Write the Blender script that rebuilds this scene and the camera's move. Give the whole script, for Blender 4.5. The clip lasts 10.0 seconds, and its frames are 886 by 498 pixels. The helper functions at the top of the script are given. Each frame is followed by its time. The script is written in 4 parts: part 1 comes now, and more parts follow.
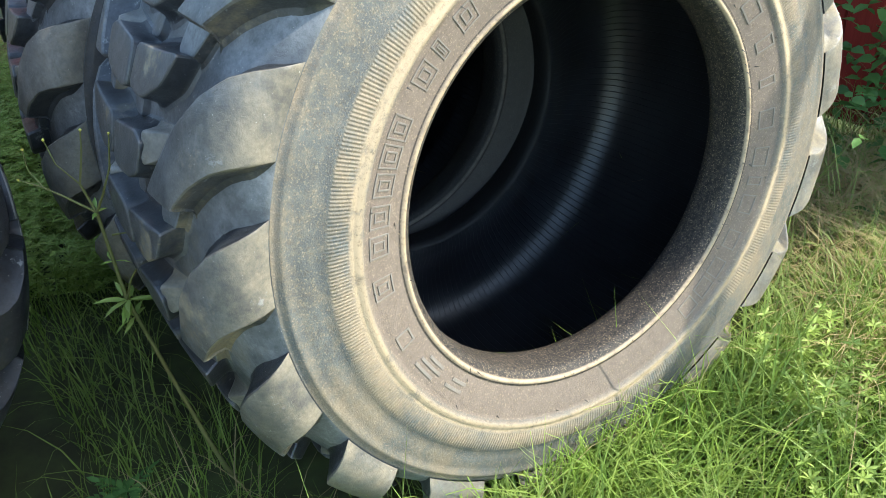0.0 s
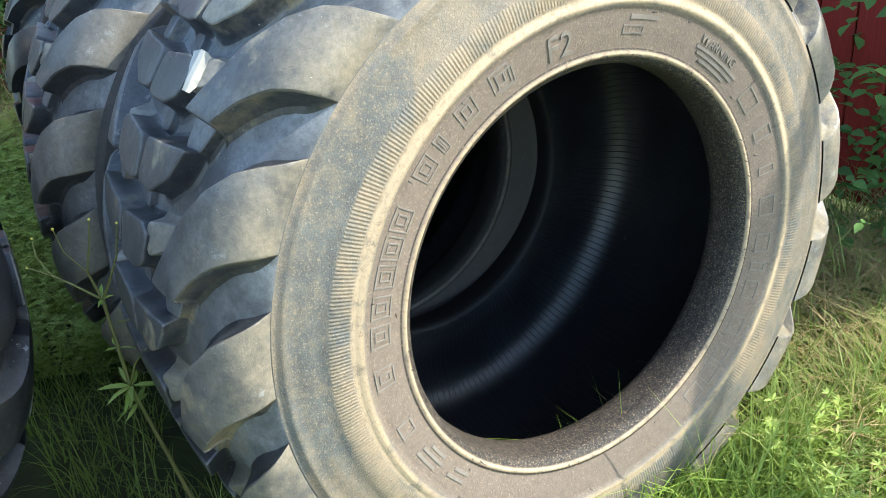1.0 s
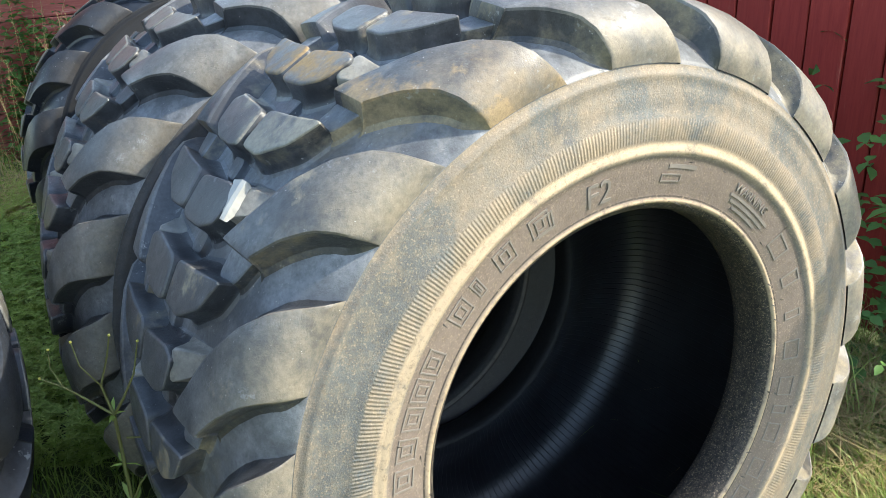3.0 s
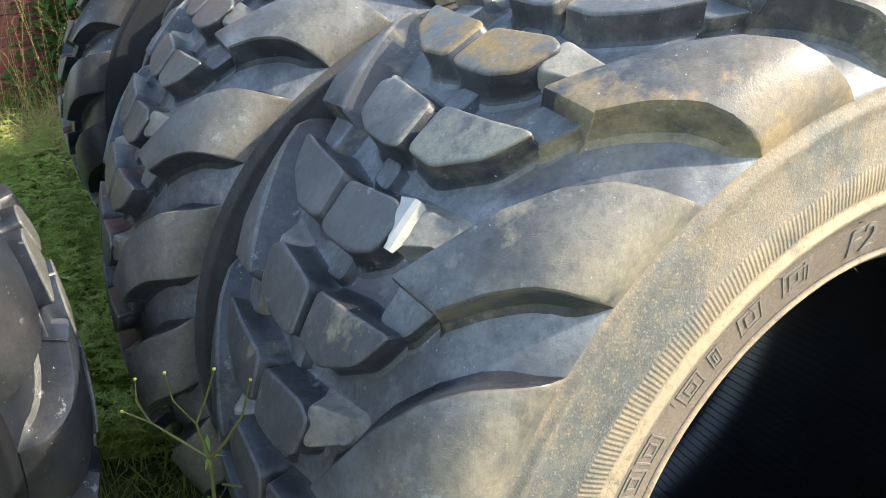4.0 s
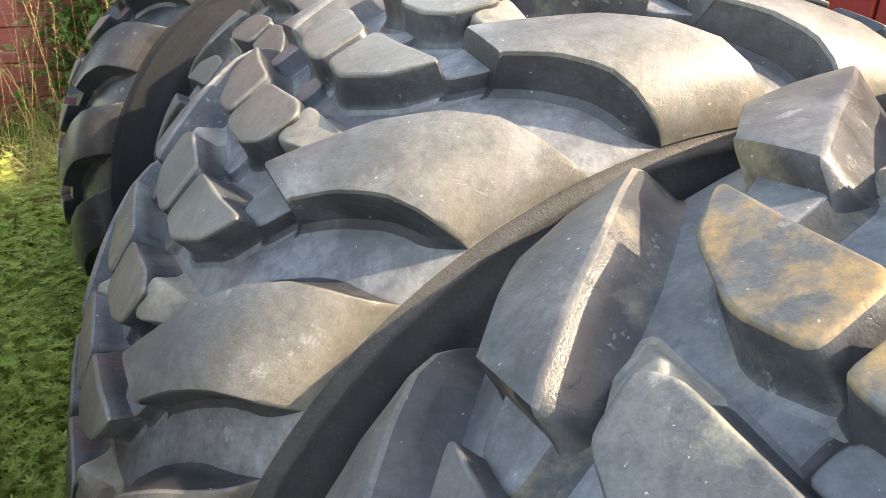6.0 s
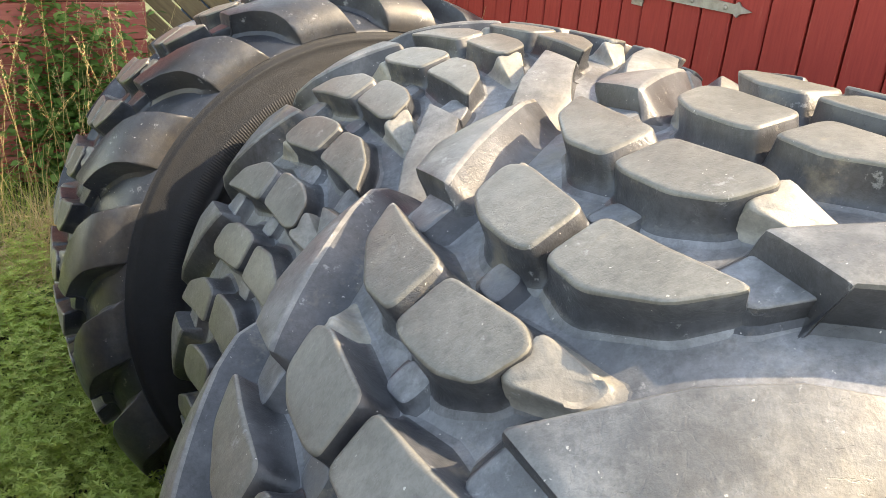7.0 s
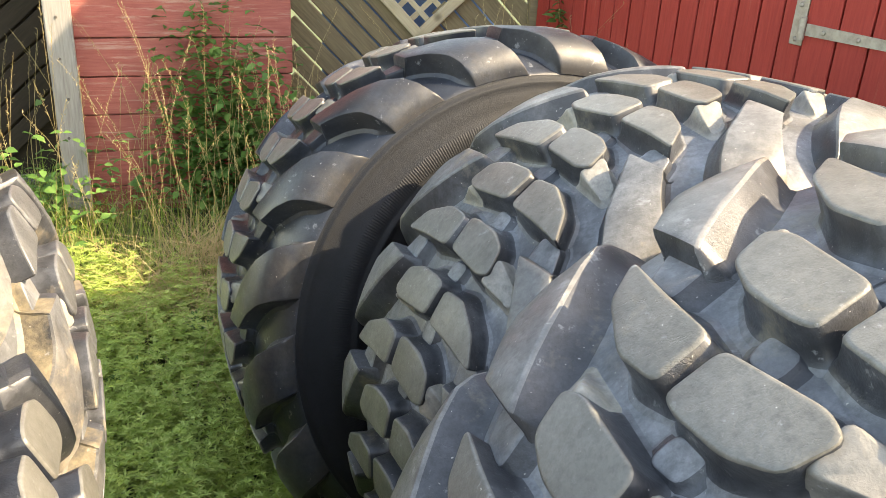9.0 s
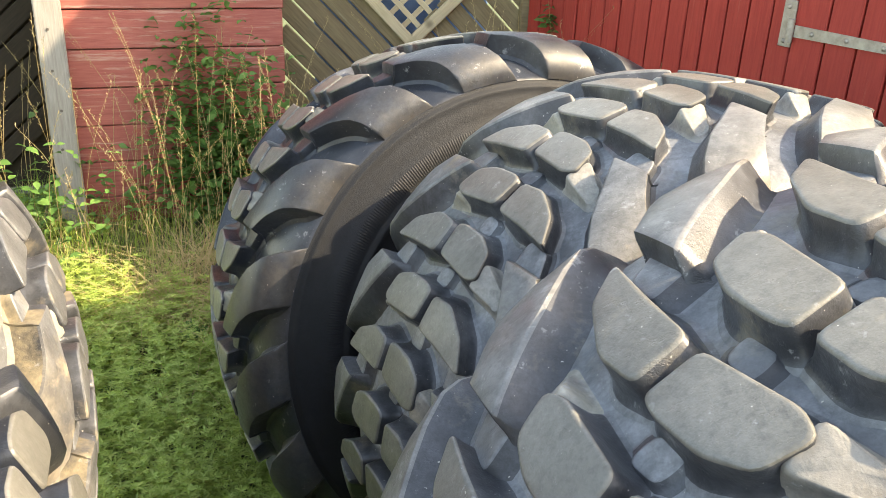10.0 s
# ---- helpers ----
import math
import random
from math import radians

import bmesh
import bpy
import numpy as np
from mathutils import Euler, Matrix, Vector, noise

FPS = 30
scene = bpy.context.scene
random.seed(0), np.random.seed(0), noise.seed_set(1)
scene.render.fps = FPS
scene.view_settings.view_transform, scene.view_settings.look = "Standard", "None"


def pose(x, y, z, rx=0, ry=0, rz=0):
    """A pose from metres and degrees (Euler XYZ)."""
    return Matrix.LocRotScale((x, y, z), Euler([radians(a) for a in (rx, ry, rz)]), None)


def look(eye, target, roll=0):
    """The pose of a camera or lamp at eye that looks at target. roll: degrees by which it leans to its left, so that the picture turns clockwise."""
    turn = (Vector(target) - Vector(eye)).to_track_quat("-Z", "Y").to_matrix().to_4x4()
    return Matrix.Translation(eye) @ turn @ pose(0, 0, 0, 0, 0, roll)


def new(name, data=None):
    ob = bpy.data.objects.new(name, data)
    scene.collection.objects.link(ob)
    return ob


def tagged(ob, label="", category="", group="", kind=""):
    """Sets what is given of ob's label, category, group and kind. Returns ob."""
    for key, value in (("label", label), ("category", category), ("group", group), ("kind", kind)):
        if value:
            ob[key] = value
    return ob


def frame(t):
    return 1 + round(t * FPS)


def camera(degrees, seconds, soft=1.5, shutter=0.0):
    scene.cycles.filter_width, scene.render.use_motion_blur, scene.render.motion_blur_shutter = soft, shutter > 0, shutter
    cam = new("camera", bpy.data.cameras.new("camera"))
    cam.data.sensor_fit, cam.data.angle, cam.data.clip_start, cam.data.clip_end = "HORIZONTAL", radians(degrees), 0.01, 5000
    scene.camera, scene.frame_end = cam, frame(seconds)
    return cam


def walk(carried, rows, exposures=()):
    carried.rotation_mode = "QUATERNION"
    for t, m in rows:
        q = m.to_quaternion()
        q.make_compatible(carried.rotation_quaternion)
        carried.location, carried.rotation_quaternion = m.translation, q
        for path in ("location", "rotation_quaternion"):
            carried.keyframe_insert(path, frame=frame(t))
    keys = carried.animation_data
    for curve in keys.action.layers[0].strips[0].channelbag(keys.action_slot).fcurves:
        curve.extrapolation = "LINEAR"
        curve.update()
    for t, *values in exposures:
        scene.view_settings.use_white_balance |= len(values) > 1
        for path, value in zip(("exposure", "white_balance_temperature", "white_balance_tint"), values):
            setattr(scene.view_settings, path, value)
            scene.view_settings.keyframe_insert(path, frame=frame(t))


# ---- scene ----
cam = camera(55.0, 10.0, soft=0.7)
ROWS = [
    (0, (0.002, 0.012, 1.358), (-0.083, 1.664, 0.233), -6.59),
    (0.5, (0.006, 0.017, 1.372), (-0.085, 1.709, 0.310), -6.85),
    (1, (0.017, 0.019, 1.384), (-0.077, 1.759, 0.402), -6.64),
    (1.5, (0.024, 0.020, 1.400), (-0.056, 1.803, 0.498), -6.25),
    (2, (0.034, 0.019, 1.420), (-0.039, 1.837, 0.589), -5.60),
    (2.2, (0.037, 0.022, 1.430), (-0.038, 1.846, 0.613), -5.39),
    (3.3, (-0.105, 0.141, 1.464), (-0.165, 1.955, 0.623), -1.99),
    (3.5, (-0.162, 0.204, 1.458), (-0.225, 2.005, 0.591), -1.44),
    (4, (-0.277, 0.349, 1.452), (-0.340, 2.114, 0.514), 0.30),
    (4.5, (-0.333, 0.527, 1.442), (-0.435, 2.282, 0.489), 1.49),
    (5, (-0.359, 0.728, 1.443), (-0.492, 2.489, 0.504), 2.31),
    (5.5, (-0.378, 0.826, 1.436), (-0.510, 2.595, 0.512), 2.89),
    (6, (-0.475, 0.972, 1.415), (-0.590, 2.747, 0.501), 3.05),
    (6.2, (-0.545, 1.066, 1.408), (-0.649, 2.848, 0.507), 3.49),
    (7.3, (-0.786, 1.253, 1.469), (-0.739, 3.077, 0.651), 4.56),
    (7.5, (-0.811, 1.261, 1.470), (-0.751, 3.092, 0.667), 4.66),
    (8, (-0.853, 1.266, 1.466), (-0.832, 3.104, 0.680), 4.90),
    (8.5, (-0.878, 1.252, 1.470), (-1.016, 3.086, 0.684), 4.06),
    (9, (-0.879, 1.253, 1.468), (-1.114, 3.073, 0.673), 3.34),
    (9.5, (-0.877, 1.253, 1.468), (-1.130, 3.073, 0.680), 3.16),
    (10, (-0.863, 1.249, 1.471), (-1.095, 3.075, 0.689), 2.54),
]
walk(cam, [(t, look(eye, target, roll)) for t, eye, target, roll in ROWS], exposures=[(0.0, 2.08, 6700, 1), (2.0, 2.06, 6900, 3), (3.5, 1.98, 7200, 5), (4.5, 2.2, 7900, 7), (5.5, 2.5, 9100, 11), (7.5, 2.8, 10000, 11), (10.0, 2.84, 9800, 9)])

# ---- world, sun ----
SUN_DIR = Vector((0.92, -0.04, 0.78)).normalized()      # towards the sun
world = bpy.data.worlds.new("world")
scene.world = world
world.use_nodes = True
wn = world.node_tree.nodes
sky = wn.new("ShaderNodeTexSky")
sky.sky_type = "NISHITA"
sky.sun_disc = False
sky.sun_elevation = math.asin(SUN_DIR.z)
sky.sun_rotation = math.atan2(SUN_DIR.x, SUN_DIR.y)
world.node_tree.links.new(sky.outputs[0], wn["Background"].inputs[0])
wn["Background"].inputs[1].default_value = 0.15
sun = new("sun", bpy.data.lights.new("sun", "SUN"))
sun.data.energy = 2.1
sun.data.angle = radians(0.6)
sun.data.color = (1.0, 0.95, 0.88)
sun.matrix_world = look(SUN_DIR * 20, (0, 0, 0))


# ---- materials ----
class Mat:
    """A node material with a few short-hands."""

    def __init__(self, name, rough=0.6, spec=0.5):
        self.m = bpy.data.materials.new(name)
        self.m.use_nodes = True
        self.t = self.m.node_tree
        self.b = self.t.nodes["Principled BSDF"]
        self.b.inputs["Roughness"].default_value = rough
        self.b.inputs["Specular IOR Level"].default_value = spec

    def node(self, kind, **ins):
        n = self.t.nodes.new(kind)
        for k, v in ins.items():
            n.inputs[k.replace("_", " ")].default_value = v
        return n

    def link(self, a, b):
        self.t.links.new(a, b)

    def coord(self, which="world"):
        if which == "world":
            return self.node("ShaderNodeNewGeometry").outputs["Position"]
        return self.node("ShaderNodeTexCoord").outputs[which]

    def noise(self, scale, detail=4, rough=0.6, co=None, stretch=None):
        n = self.node("ShaderNodeTexNoise", Scale=scale, Detail=detail, Roughness=rough)
        co = co or self.coord()
        if stretch:
            mp = self.node("ShaderNodeMapping", Scale=stretch)
            self.link(co, mp.inputs[0])
            co = mp.outputs[0]
        self.link(co, n.inputs["Vector"])
        return n.outputs["Fac"]

    def ramp(self, fac, lo, hi):
        n = self.node("ShaderNodeMapRange", From_Min=lo, From_Max=hi)
        n.clamp = True
        self.link(fac, n.inputs["Value"])
        return n.outputs["Result"]

    def mix(self, fac, a, b):
        n = self.t.nodes.new("ShaderNodeMix")
        n.data_type = "RGBA"
        for sock, v in ((n.inputs["Factor"], fac), (n.inputs["A"], a), (n.inputs["B"], b)):
            if isinstance(v, (int, float)):
                sock.default_value = v
            elif isinstance(v, tuple):
                sock.default_value = (*v, 1)
            else:
                self.link(v, sock)
        return n.outputs["Result"]

    def math(self, op, a, b=0.0):
        n = self.t.nodes.new("ShaderNodeMath")
        n.operation = op
        for sock, v in zip(n.inputs, (a, b)):
            if isinstance(v, (int, float)):
                sock.default_value = v
            else:
                self.link(v, sock)
        return n.outputs[0]

    def colour(self, c):
        self.link(c, self.b.inputs["Base Color"]) if not isinstance(c, tuple) else setattr(self.b.inputs["Base Color"], "default_value", (*c, 1))

    def rough(self, v):
        self.link(v, self.b.inputs["Roughness"])

    def bump(self, h, strength=0.4, dist=0.004):
        n = self.node("ShaderNodeBump", Strength=strength, Distance=dist)
        self.link(h, n.inputs["Height"])
        self.link(n.outputs[0], self.b.inputs["Normal"])

    def uv(self):
        s = self.node("ShaderNodeSeparateXYZ")
        self.link(self.coord("UV"), s.inputs[0])
        return s.outputs[0], s.outputs[1]

    def rnd(self):
        return self.node("ShaderNodeObjectInfo").outputs["Random"]


def rubber(name, base, bloom, dust, dust_lo, dust_hi, root_dust=0.0):
    """Weathered tyre rubber: grey, with pale bloom, dry soil in patches, and soil that clings near the sidewall."""
    m = Mat(name, 0.5, 0.5)
    c = m.mix(m.ramp(m.noise(9, 6, 0.65), 0.42, 0.68), base, bloom)
    c = m.mix(m.math("MULTIPLY", m.ramp(m.noise(70, 7, 0.75), 0.48, 0.66), 0.5), c, tuple(v * 0.5 for v in base))
    streak = m.noise(16, 8, 0.7, None, (1.0, 1.0, 0.22))
    c = m.mix(m.math("MULTIPLY", m.ramp(streak, 0.54, 0.66), 0.4), c, tuple(min(1, v * 1.25) for v in bloom))
    d = m.ramp(m.noise(6.5, 7, 0.7), dust_lo, dust_hi)
    if root_dust:
        _, v = m.uv()
        near = m.math("SUBTRACT", 1.0, m.ramp(v, 0.12, 0.5))
        near = m.math("MULTIPLY", near, m.math("MULTIPLY", m.ramp(m.noise(17, 6, 0.7), 0.3, 0.6), root_dust))
        d = m.math("MAXIMUM", d, near)
    c = m.mix(d, c, dust)
    pale = m.math("MULTIPLY", m.ramp(m.noise(24, 7, 0.75), 0.62, 0.66), 0.45)
    c = m.mix(pale, c, (0.36, 0.37, 0.37))
    c = m.mix(m.math("MULTIPLY", m.ramp(m.noise(130, 6, 0.8), 0.40, 0.62), 0.32), c, tuple(v * 0.45 for v in base))
    c = m.mix(m.ramp(m.noise(210, 2, 0.5), 0.735, 0.77), c, (0.42, 0.40, 0.36))
    m.colour(c)
    m.rough(m.math("ADD", 0.24, m.math("ADD", m.math("MULTIPLY", m.noise(30, 5), 0.3), m.math("MULTIPLY", d, 0.3))))
    crack = m.node("ShaderNodeTexVoronoi", Scale=34.0)
    crack.feature = "DISTANCE_TO_EDGE"
    warp = m.node("ShaderNodeVectorMath")
    warp.operation = "MULTIPLY_ADD"
    wn_ = m.node("ShaderNodeTexNoise", Scale=22.0, Detail=5.0)
    m.link(m.coord(), wn_.inputs["Vector"])
    m.link(wn_.outputs["Color"], warp.inputs[0])
    warp.inputs[1].default_value = (0.05, 0.05, 0.05)
    m.link(m.coord(), warp.inputs[2])
    m.link(warp.outputs[0], crack.inputs["Vector"])
    cut = m.math("MULTIPLY", m.ramp(crack.outputs["Distance"], 0.0, 0.03), m.ramp(m.noise(7, 3), 0.62, 0.5))
    h = m.math("ADD", m.math("MULTIPLY", m.noise(28, 4, 0.55), 0.5), m.math("MULTIPLY", m.noise(420, 3), 0.22))
    scratch = m.noise(60, 6, 0.7, None, (0.25, 1.6, 1.0))
    h = m.math("ADD", h, m.math("MULTIPLY", m.ramp(scratch, 0.62, 0.66), -0.14))
    m.bump(m.math("ADD", h, m.math("MULTIPLY", cut, 0.04)), 0.55, 0.003)
    return m.m


def sidewall_mat(name, base, dust, brown, amount):
    """Sidewall rubber: a brown dusty lettering band, rings of dry soil, a fine ribbed band (u round the tyre, v the radius)."""
    m = Mat(name, 0.62, 0.3)
    u, v = m.uv()
    fine = m.noise(38, 8, 0.75)
    c = m.mix(m.ramp(m.noise(16, 7, 0.7), 0.35, 0.65), base, tuple(x * 1.45 for x in base))
    c = m.mix(m.math("MULTIPLY", m.ramp(fine, 0.46, 0.66), 0.45 * amount), c, dust)
    patch = m.noise(7, 5, 0.65, None, (1.0, 1.0, 0.35))
    c = m.mix(m.math("MULTIPLY", m.ramp(patch, 0.5, 0.62), 0.5 * amount), c, dust)
    band = m.ramp(v, 0.424, 0.416)
    inner = m.mix(m.ramp(m.noise(55, 6, 0.7), 0.35, 0.7), brown, tuple(x * 1.25 for x in brown))
    c = m.mix(m.math("MULTIPLY", band, 0.97), c, inner)
    soil = tuple(min(1, x * 1.45) for x in dust)
    near_ridge = m.ramp(m.math("ABSOLUTE", m.math("SUBTRACT", v, m.math("ADD", 0.429, m.math("MULTIPLY", m.noise(14, 4), 0.006)))), 0.012, 0.004)
    c = m.mix(m.math("MULTIPLY", near_ridge, m.math("MULTIPLY", m.ramp(m.noise(26, 6, 0.7), 0.30, 0.46), amount)), c, soil)
    ribbed = m.ramp(m.math("ABSOLUTE", m.math("SUBTRACT", v, 0.457)), 0.017, 0.013)
    c = m.mix(m.math("MULTIPLY", ribbed, m.math("MULTIPLY", m.ramp(m.noise(9, 6, 0.7), 0.4, 0.6), 0.7 * amount)), c, dust)
    edge = m.math("MULTIPLY", m.ramp(v, 0.520, 0.538), m.ramp(m.noise(13, 6, 0.7), 0.4, 0.62))
    c = m.mix(m.math("MULTIPLY", edge, 0.7 * amount), c, dust)
    lip = m.math("MULTIPLY", m.ramp(m.math("ABSOLUTE", m.math("SUBTRACT", v, 0.354)), 0.005, 0.002), m.ramp(m.noise(40, 5, 0.7), 0.3, 0.5))
    c = m.mix(m.math("MULTIPLY", lip, amount), c, soil)
    ledge = m.ramp(v, 0.3515, 0.3485)
    c = m.mix(m.math("MULTIPLY", ledge, 0.96), c, m.mix(m.ramp(m.noise(120, 6, 0.8), 0.46, 0.64), (0.012, 0.013, 0.015), tuple(x * 0.45 for x in brown)))
    c = m.mix(m.math("MULTIPLY", m.ramp(m.math("ABSOLUTE", m.math("SUBTRACT", v, 0.3605)), 0.002, 0.0008), 0.8), c, (0.02, 0.018, 0.016))
    c = m.mix(m.math("MULTIPLY", m.ramp(m.noise(150, 5, 0.75), 0.52, 0.66), 0.5), c, tuple(x * 0.4 for x in dust))
    c = m.mix(m.math("MULTIPLY", m.ramp(m.noise(330, 3, 0.6), 0.56, 0.66), 0.4 * amount), c, soil)
    m.colour(c)
    rel = m.ramp(m.math("ABSOLUTE", m.math("SUBTRACT", v, 0.457)), 0.0155, 0.0135)
    ribs = m.math("MULTIPLY", m.math("SINE", m.math("MULTIPLY", u, 2 * math.pi * 540)), rel)
    h = m.math("ADD", m.math("MULTIPLY", ribs, 0.16), m.math("ADD", m.math("MULTIPLY", m.noise(60, 6, 0.7), 0.6), m.math("MULTIPLY", m.noise(420, 3), 0.35)))
    m.bump(h, 0.7, 0.003)
    return m.m


def liner_mat():
    m = Mat("inner_liner_rubber", 0.32, 0.5)
    u, v = m.uv()
    w = m.math("ADD", m.math("MULTIPLY", u, 230.0), m.math("MULTIPLY", m.noise(5, 2), 0.5))
    line = m.ramp(m.math("ABSOLUTE", m.math("SUBTRACT", m.math("FRACT", w), 0.5)), 0.05, 0.0)
    c = m.mix(m.ramp(m.noise(8, 5), 0.4, 0.7), (0.010, 0.011, 0.014), (0.020, 0.022, 0.026))
    c = m.mix(m.ramp(m.noise(260, 2), 0.75, 0.78), c, (0.2, 0.18, 0.15))
    m.colour(c)
    m.bump(m.math("ADD", line, m.math("MULTIPLY", m.noise(120, 4), 0.25)), 0.7, 0.003)
    return m.m


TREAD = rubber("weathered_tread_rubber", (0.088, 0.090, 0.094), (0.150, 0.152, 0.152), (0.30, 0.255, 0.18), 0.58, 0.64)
LUG_TAN = rubber("tan_stained_lug_rubber", (0.064, 0.067, 0.073), (0.165, 0.166, 0.165), (0.31, 0.225, 0.13), 0.50, 0.60, 0.6)
GOLD = rubber("soil_stained_rubber", (0.075, 0.078, 0.080), (0.14, 0.14, 0.135), (0.33, 0.215, 0.09), 0.47, 0.60)
BLOOM = rubber("pale_bloomed_rubber", (0.080, 0.084, 0.088), (0.16, 0.16, 0.155), (0.26, 0.245, 0.20), 0.52, 0.60)
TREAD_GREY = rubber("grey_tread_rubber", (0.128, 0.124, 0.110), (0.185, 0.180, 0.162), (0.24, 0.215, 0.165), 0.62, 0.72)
LUG = rubber("weathered_lug_rubber", (0.064, 0.067, 0.073), (0.175, 0.178, 0.180), (0.31, 0.26, 0.19), 0.57, 0.67, 0.75)
LUG_GREY = rubber("grey_lug_rubber", (0.100, 0.101, 0.102), (0.23, 0.23, 0.225), (0.29, 0.24, 0.17), 0.60, 0.72, 0.4)
# black tyres' lugs: their own dark tone with shade put into the colour
LUG_BLACK_SHADE = rubber("black_shade_lug_rubber", (0.012, 0.015, 0.022), (0.036, 0.043, 0.056), (0.17, 0.14, 0.10), 0.64, 0.76, 0.22)
# block sides: less dusty rubber, with shade put into the colour as well
WALL_SHADE = rubber("undusted_shade_block_side", (0.030, 0.032, 0.037), (0.085, 0.090, 0.10), (0.22, 0.19, 0.14), 0.58, 0.72)
# mud patches over the same shade-darkened base
WALL_MUD_SHADE = rubber("muddy_shade_lug_side", (0.032, 0.033, 0.035), (0.075, 0.076, 0.078), (0.27, 0.22, 0.14), 0.44, 0.62)
GROOVE = rubber("groove_rubber", (0.105, 0.110, 0.118), (0.26, 0.27, 0.285), (0.27, 0.235, 0.18), 0.56, 0.80)
# black tyres' grooves, darkened for shade in the same way
GROOVE_BLACK_SHADE = rubber("black_shade_groove_rubber", (0.014, 0.017, 0.024), (0.034, 0.040, 0.052), (0.14, 0.12, 0.095), 0.66, 0.78)
# paler than the tread, for the ramps at inner blocks' ends
PALE_RAMP = rubber("pale_ramp_rubber", (0.20, 0.19, 0.17), (0.34, 0.32, 0.28), (0.40, 0.35, 0.26), 0.5, 0.66)
SIDE_DUSTY = sidewall_mat("dusty_sidewall_rubber", (0.088, 0.092, 0.090), (0.29, 0.222, 0.15), (0.150, 0.118, 0.100), 1.0)
SIDE_DARK = sidewall_mat("dark_sidewall_rubber", (0.038, 0.040, 0.045), (0.12, 0.105, 0.09), (0.04, 0.038, 0.036), 0.5)
# black with shade put in; also laid on every tyre's far sidewall
SIDE_BLACK_SHADE = sidewall_mat("black_shade_sidewall_rubber", (0.007, 0.008, 0.010), (0.020, 0.019, 0.018), (0.008, 0.008, 0.009), 0.10)
LINER = liner_mat()


def wood_mat(name, base, dark, bare=None, amount=0.0, along=(1, 1, 1), gloss=0.6):
    m = Mat(name, gloss, 0.3)
    co = m.coord("Object")
    off = m.node("ShaderNodeVectorMath")
    off.operation = "ADD"
    m.link(co, off.inputs[0])
    r = m.math("MULTIPLY", m.rnd(), 40.0)
    m.link(r, off.inputs[1])
    co = off.outputs[0]
    grain = m.noise(14, 8, 0.65, co, along)
    c = m.mix(m.ramp(grain, 0.35, 0.68), base, dark)
    tone = m.math("MULTIPLY", m.ramp(m.rnd(), 0.0, 1.0), 0.35)
    c = m.mix(tone, c, tuple(x * 0.72 for x in base))
    if bare:
        c = m.mix(m.math("MULTIPLY", m.ramp(m.noise(5, 8, 0.75, co, along), 0.62 - amount, 0.72 - amount), 0.75), c, bare)
    knot = m.node("ShaderNodeTexVoronoi", Scale=2.3)
    m.link(co, knot.inputs["Vector"])
    c = m.mix(m.ramp(knot.outputs["Distance"], 0.07, 0.03), c, tuple(x * 0.45 for x in dark))
    m.colour(c)
    m.bump(grain, 0.35, 0.004)
    return m.m


RED_BOARD = wood_mat("faded_red_paint", (0.41, 0.125, 0.10), (0.29, 0.075, 0.065), (0.46, 0.28, 0.23), 0.08, (0.6, 9, 9))
RED_PLANK = wood_mat("red_paint", (0.37, 0.042, 0.032), (0.27, 0.026, 0.021), (0.40, 0.13, 0.09), 0.0, (9, 9, 0.6))
GREY_WOOD = wood_mat("weathered_grey_wood", (0.34, 0.325, 0.30), (0.22, 0.20, 0.185), (0.42, 0.40, 0.38), 0.0, (9, 9, 0.6), 0.8)
FENCE_WOOD = wood_mat("weathered_fence_wood", (0.22, 0.165, 0.095), (0.12, 0.09, 0.055), (0.25, 0.22, 0.15), 0.02, (0.7, 9, 9), 0.8)
PALE_WOOD = wood_mat("pale_lattice_wood", (0.50, 0.41, 0.28), (0.36, 0.29, 0.19), (0.55, 0.5, 0.4), 0.0, (0.7, 9, 9), 0.8)
# wood darkened to carry the shade inside sheds and behind boards
SHADE_DARK_WOOD = wood_mat("shade_dark_wood", (0.036, 0.026, 0.018), (0.02, 0.015, 0.011), None, 0, (0.7, 9, 9), 0.8)


def plain(name, c, c2, scale=20, rough=0.6, metal=0.0):
    m = Mat(name, rough)
    m.colour(m.mix(m.ramp(m.noise(scale, 5), 0.35, 0.65), c, c2))
    m.b.inputs["Metallic"].default_value = metal
    m.bump(m.noise(scale * 8, 4), 0.3, 0.002)
    return m.m


STEEL = plain("galvanised_steel", (0.28, 0.25, 0.215), (0.40, 0.365, 0.32), 40, 0.55, 0.5)
SCREW = plain("dark_nail", (0.10, 0.09, 0.085), (0.16, 0.14, 0.12), 60, 0.6, 0.4)
BLUE = plain("blue_tarpaulin", (0.03, 0.07, 0.16), (0.05, 0.10, 0.21), 10, 0.5)
SOIL = plain("dark_soil", (0.055, 0.055, 0.025), (0.085, 0.11, 0.035), 9, 0.95)
RAWRUB = plain("fresh_rubber_tear", (0.50, 0.49, 0.45), (0.42, 0.41, 0.38), 40, 0.7)


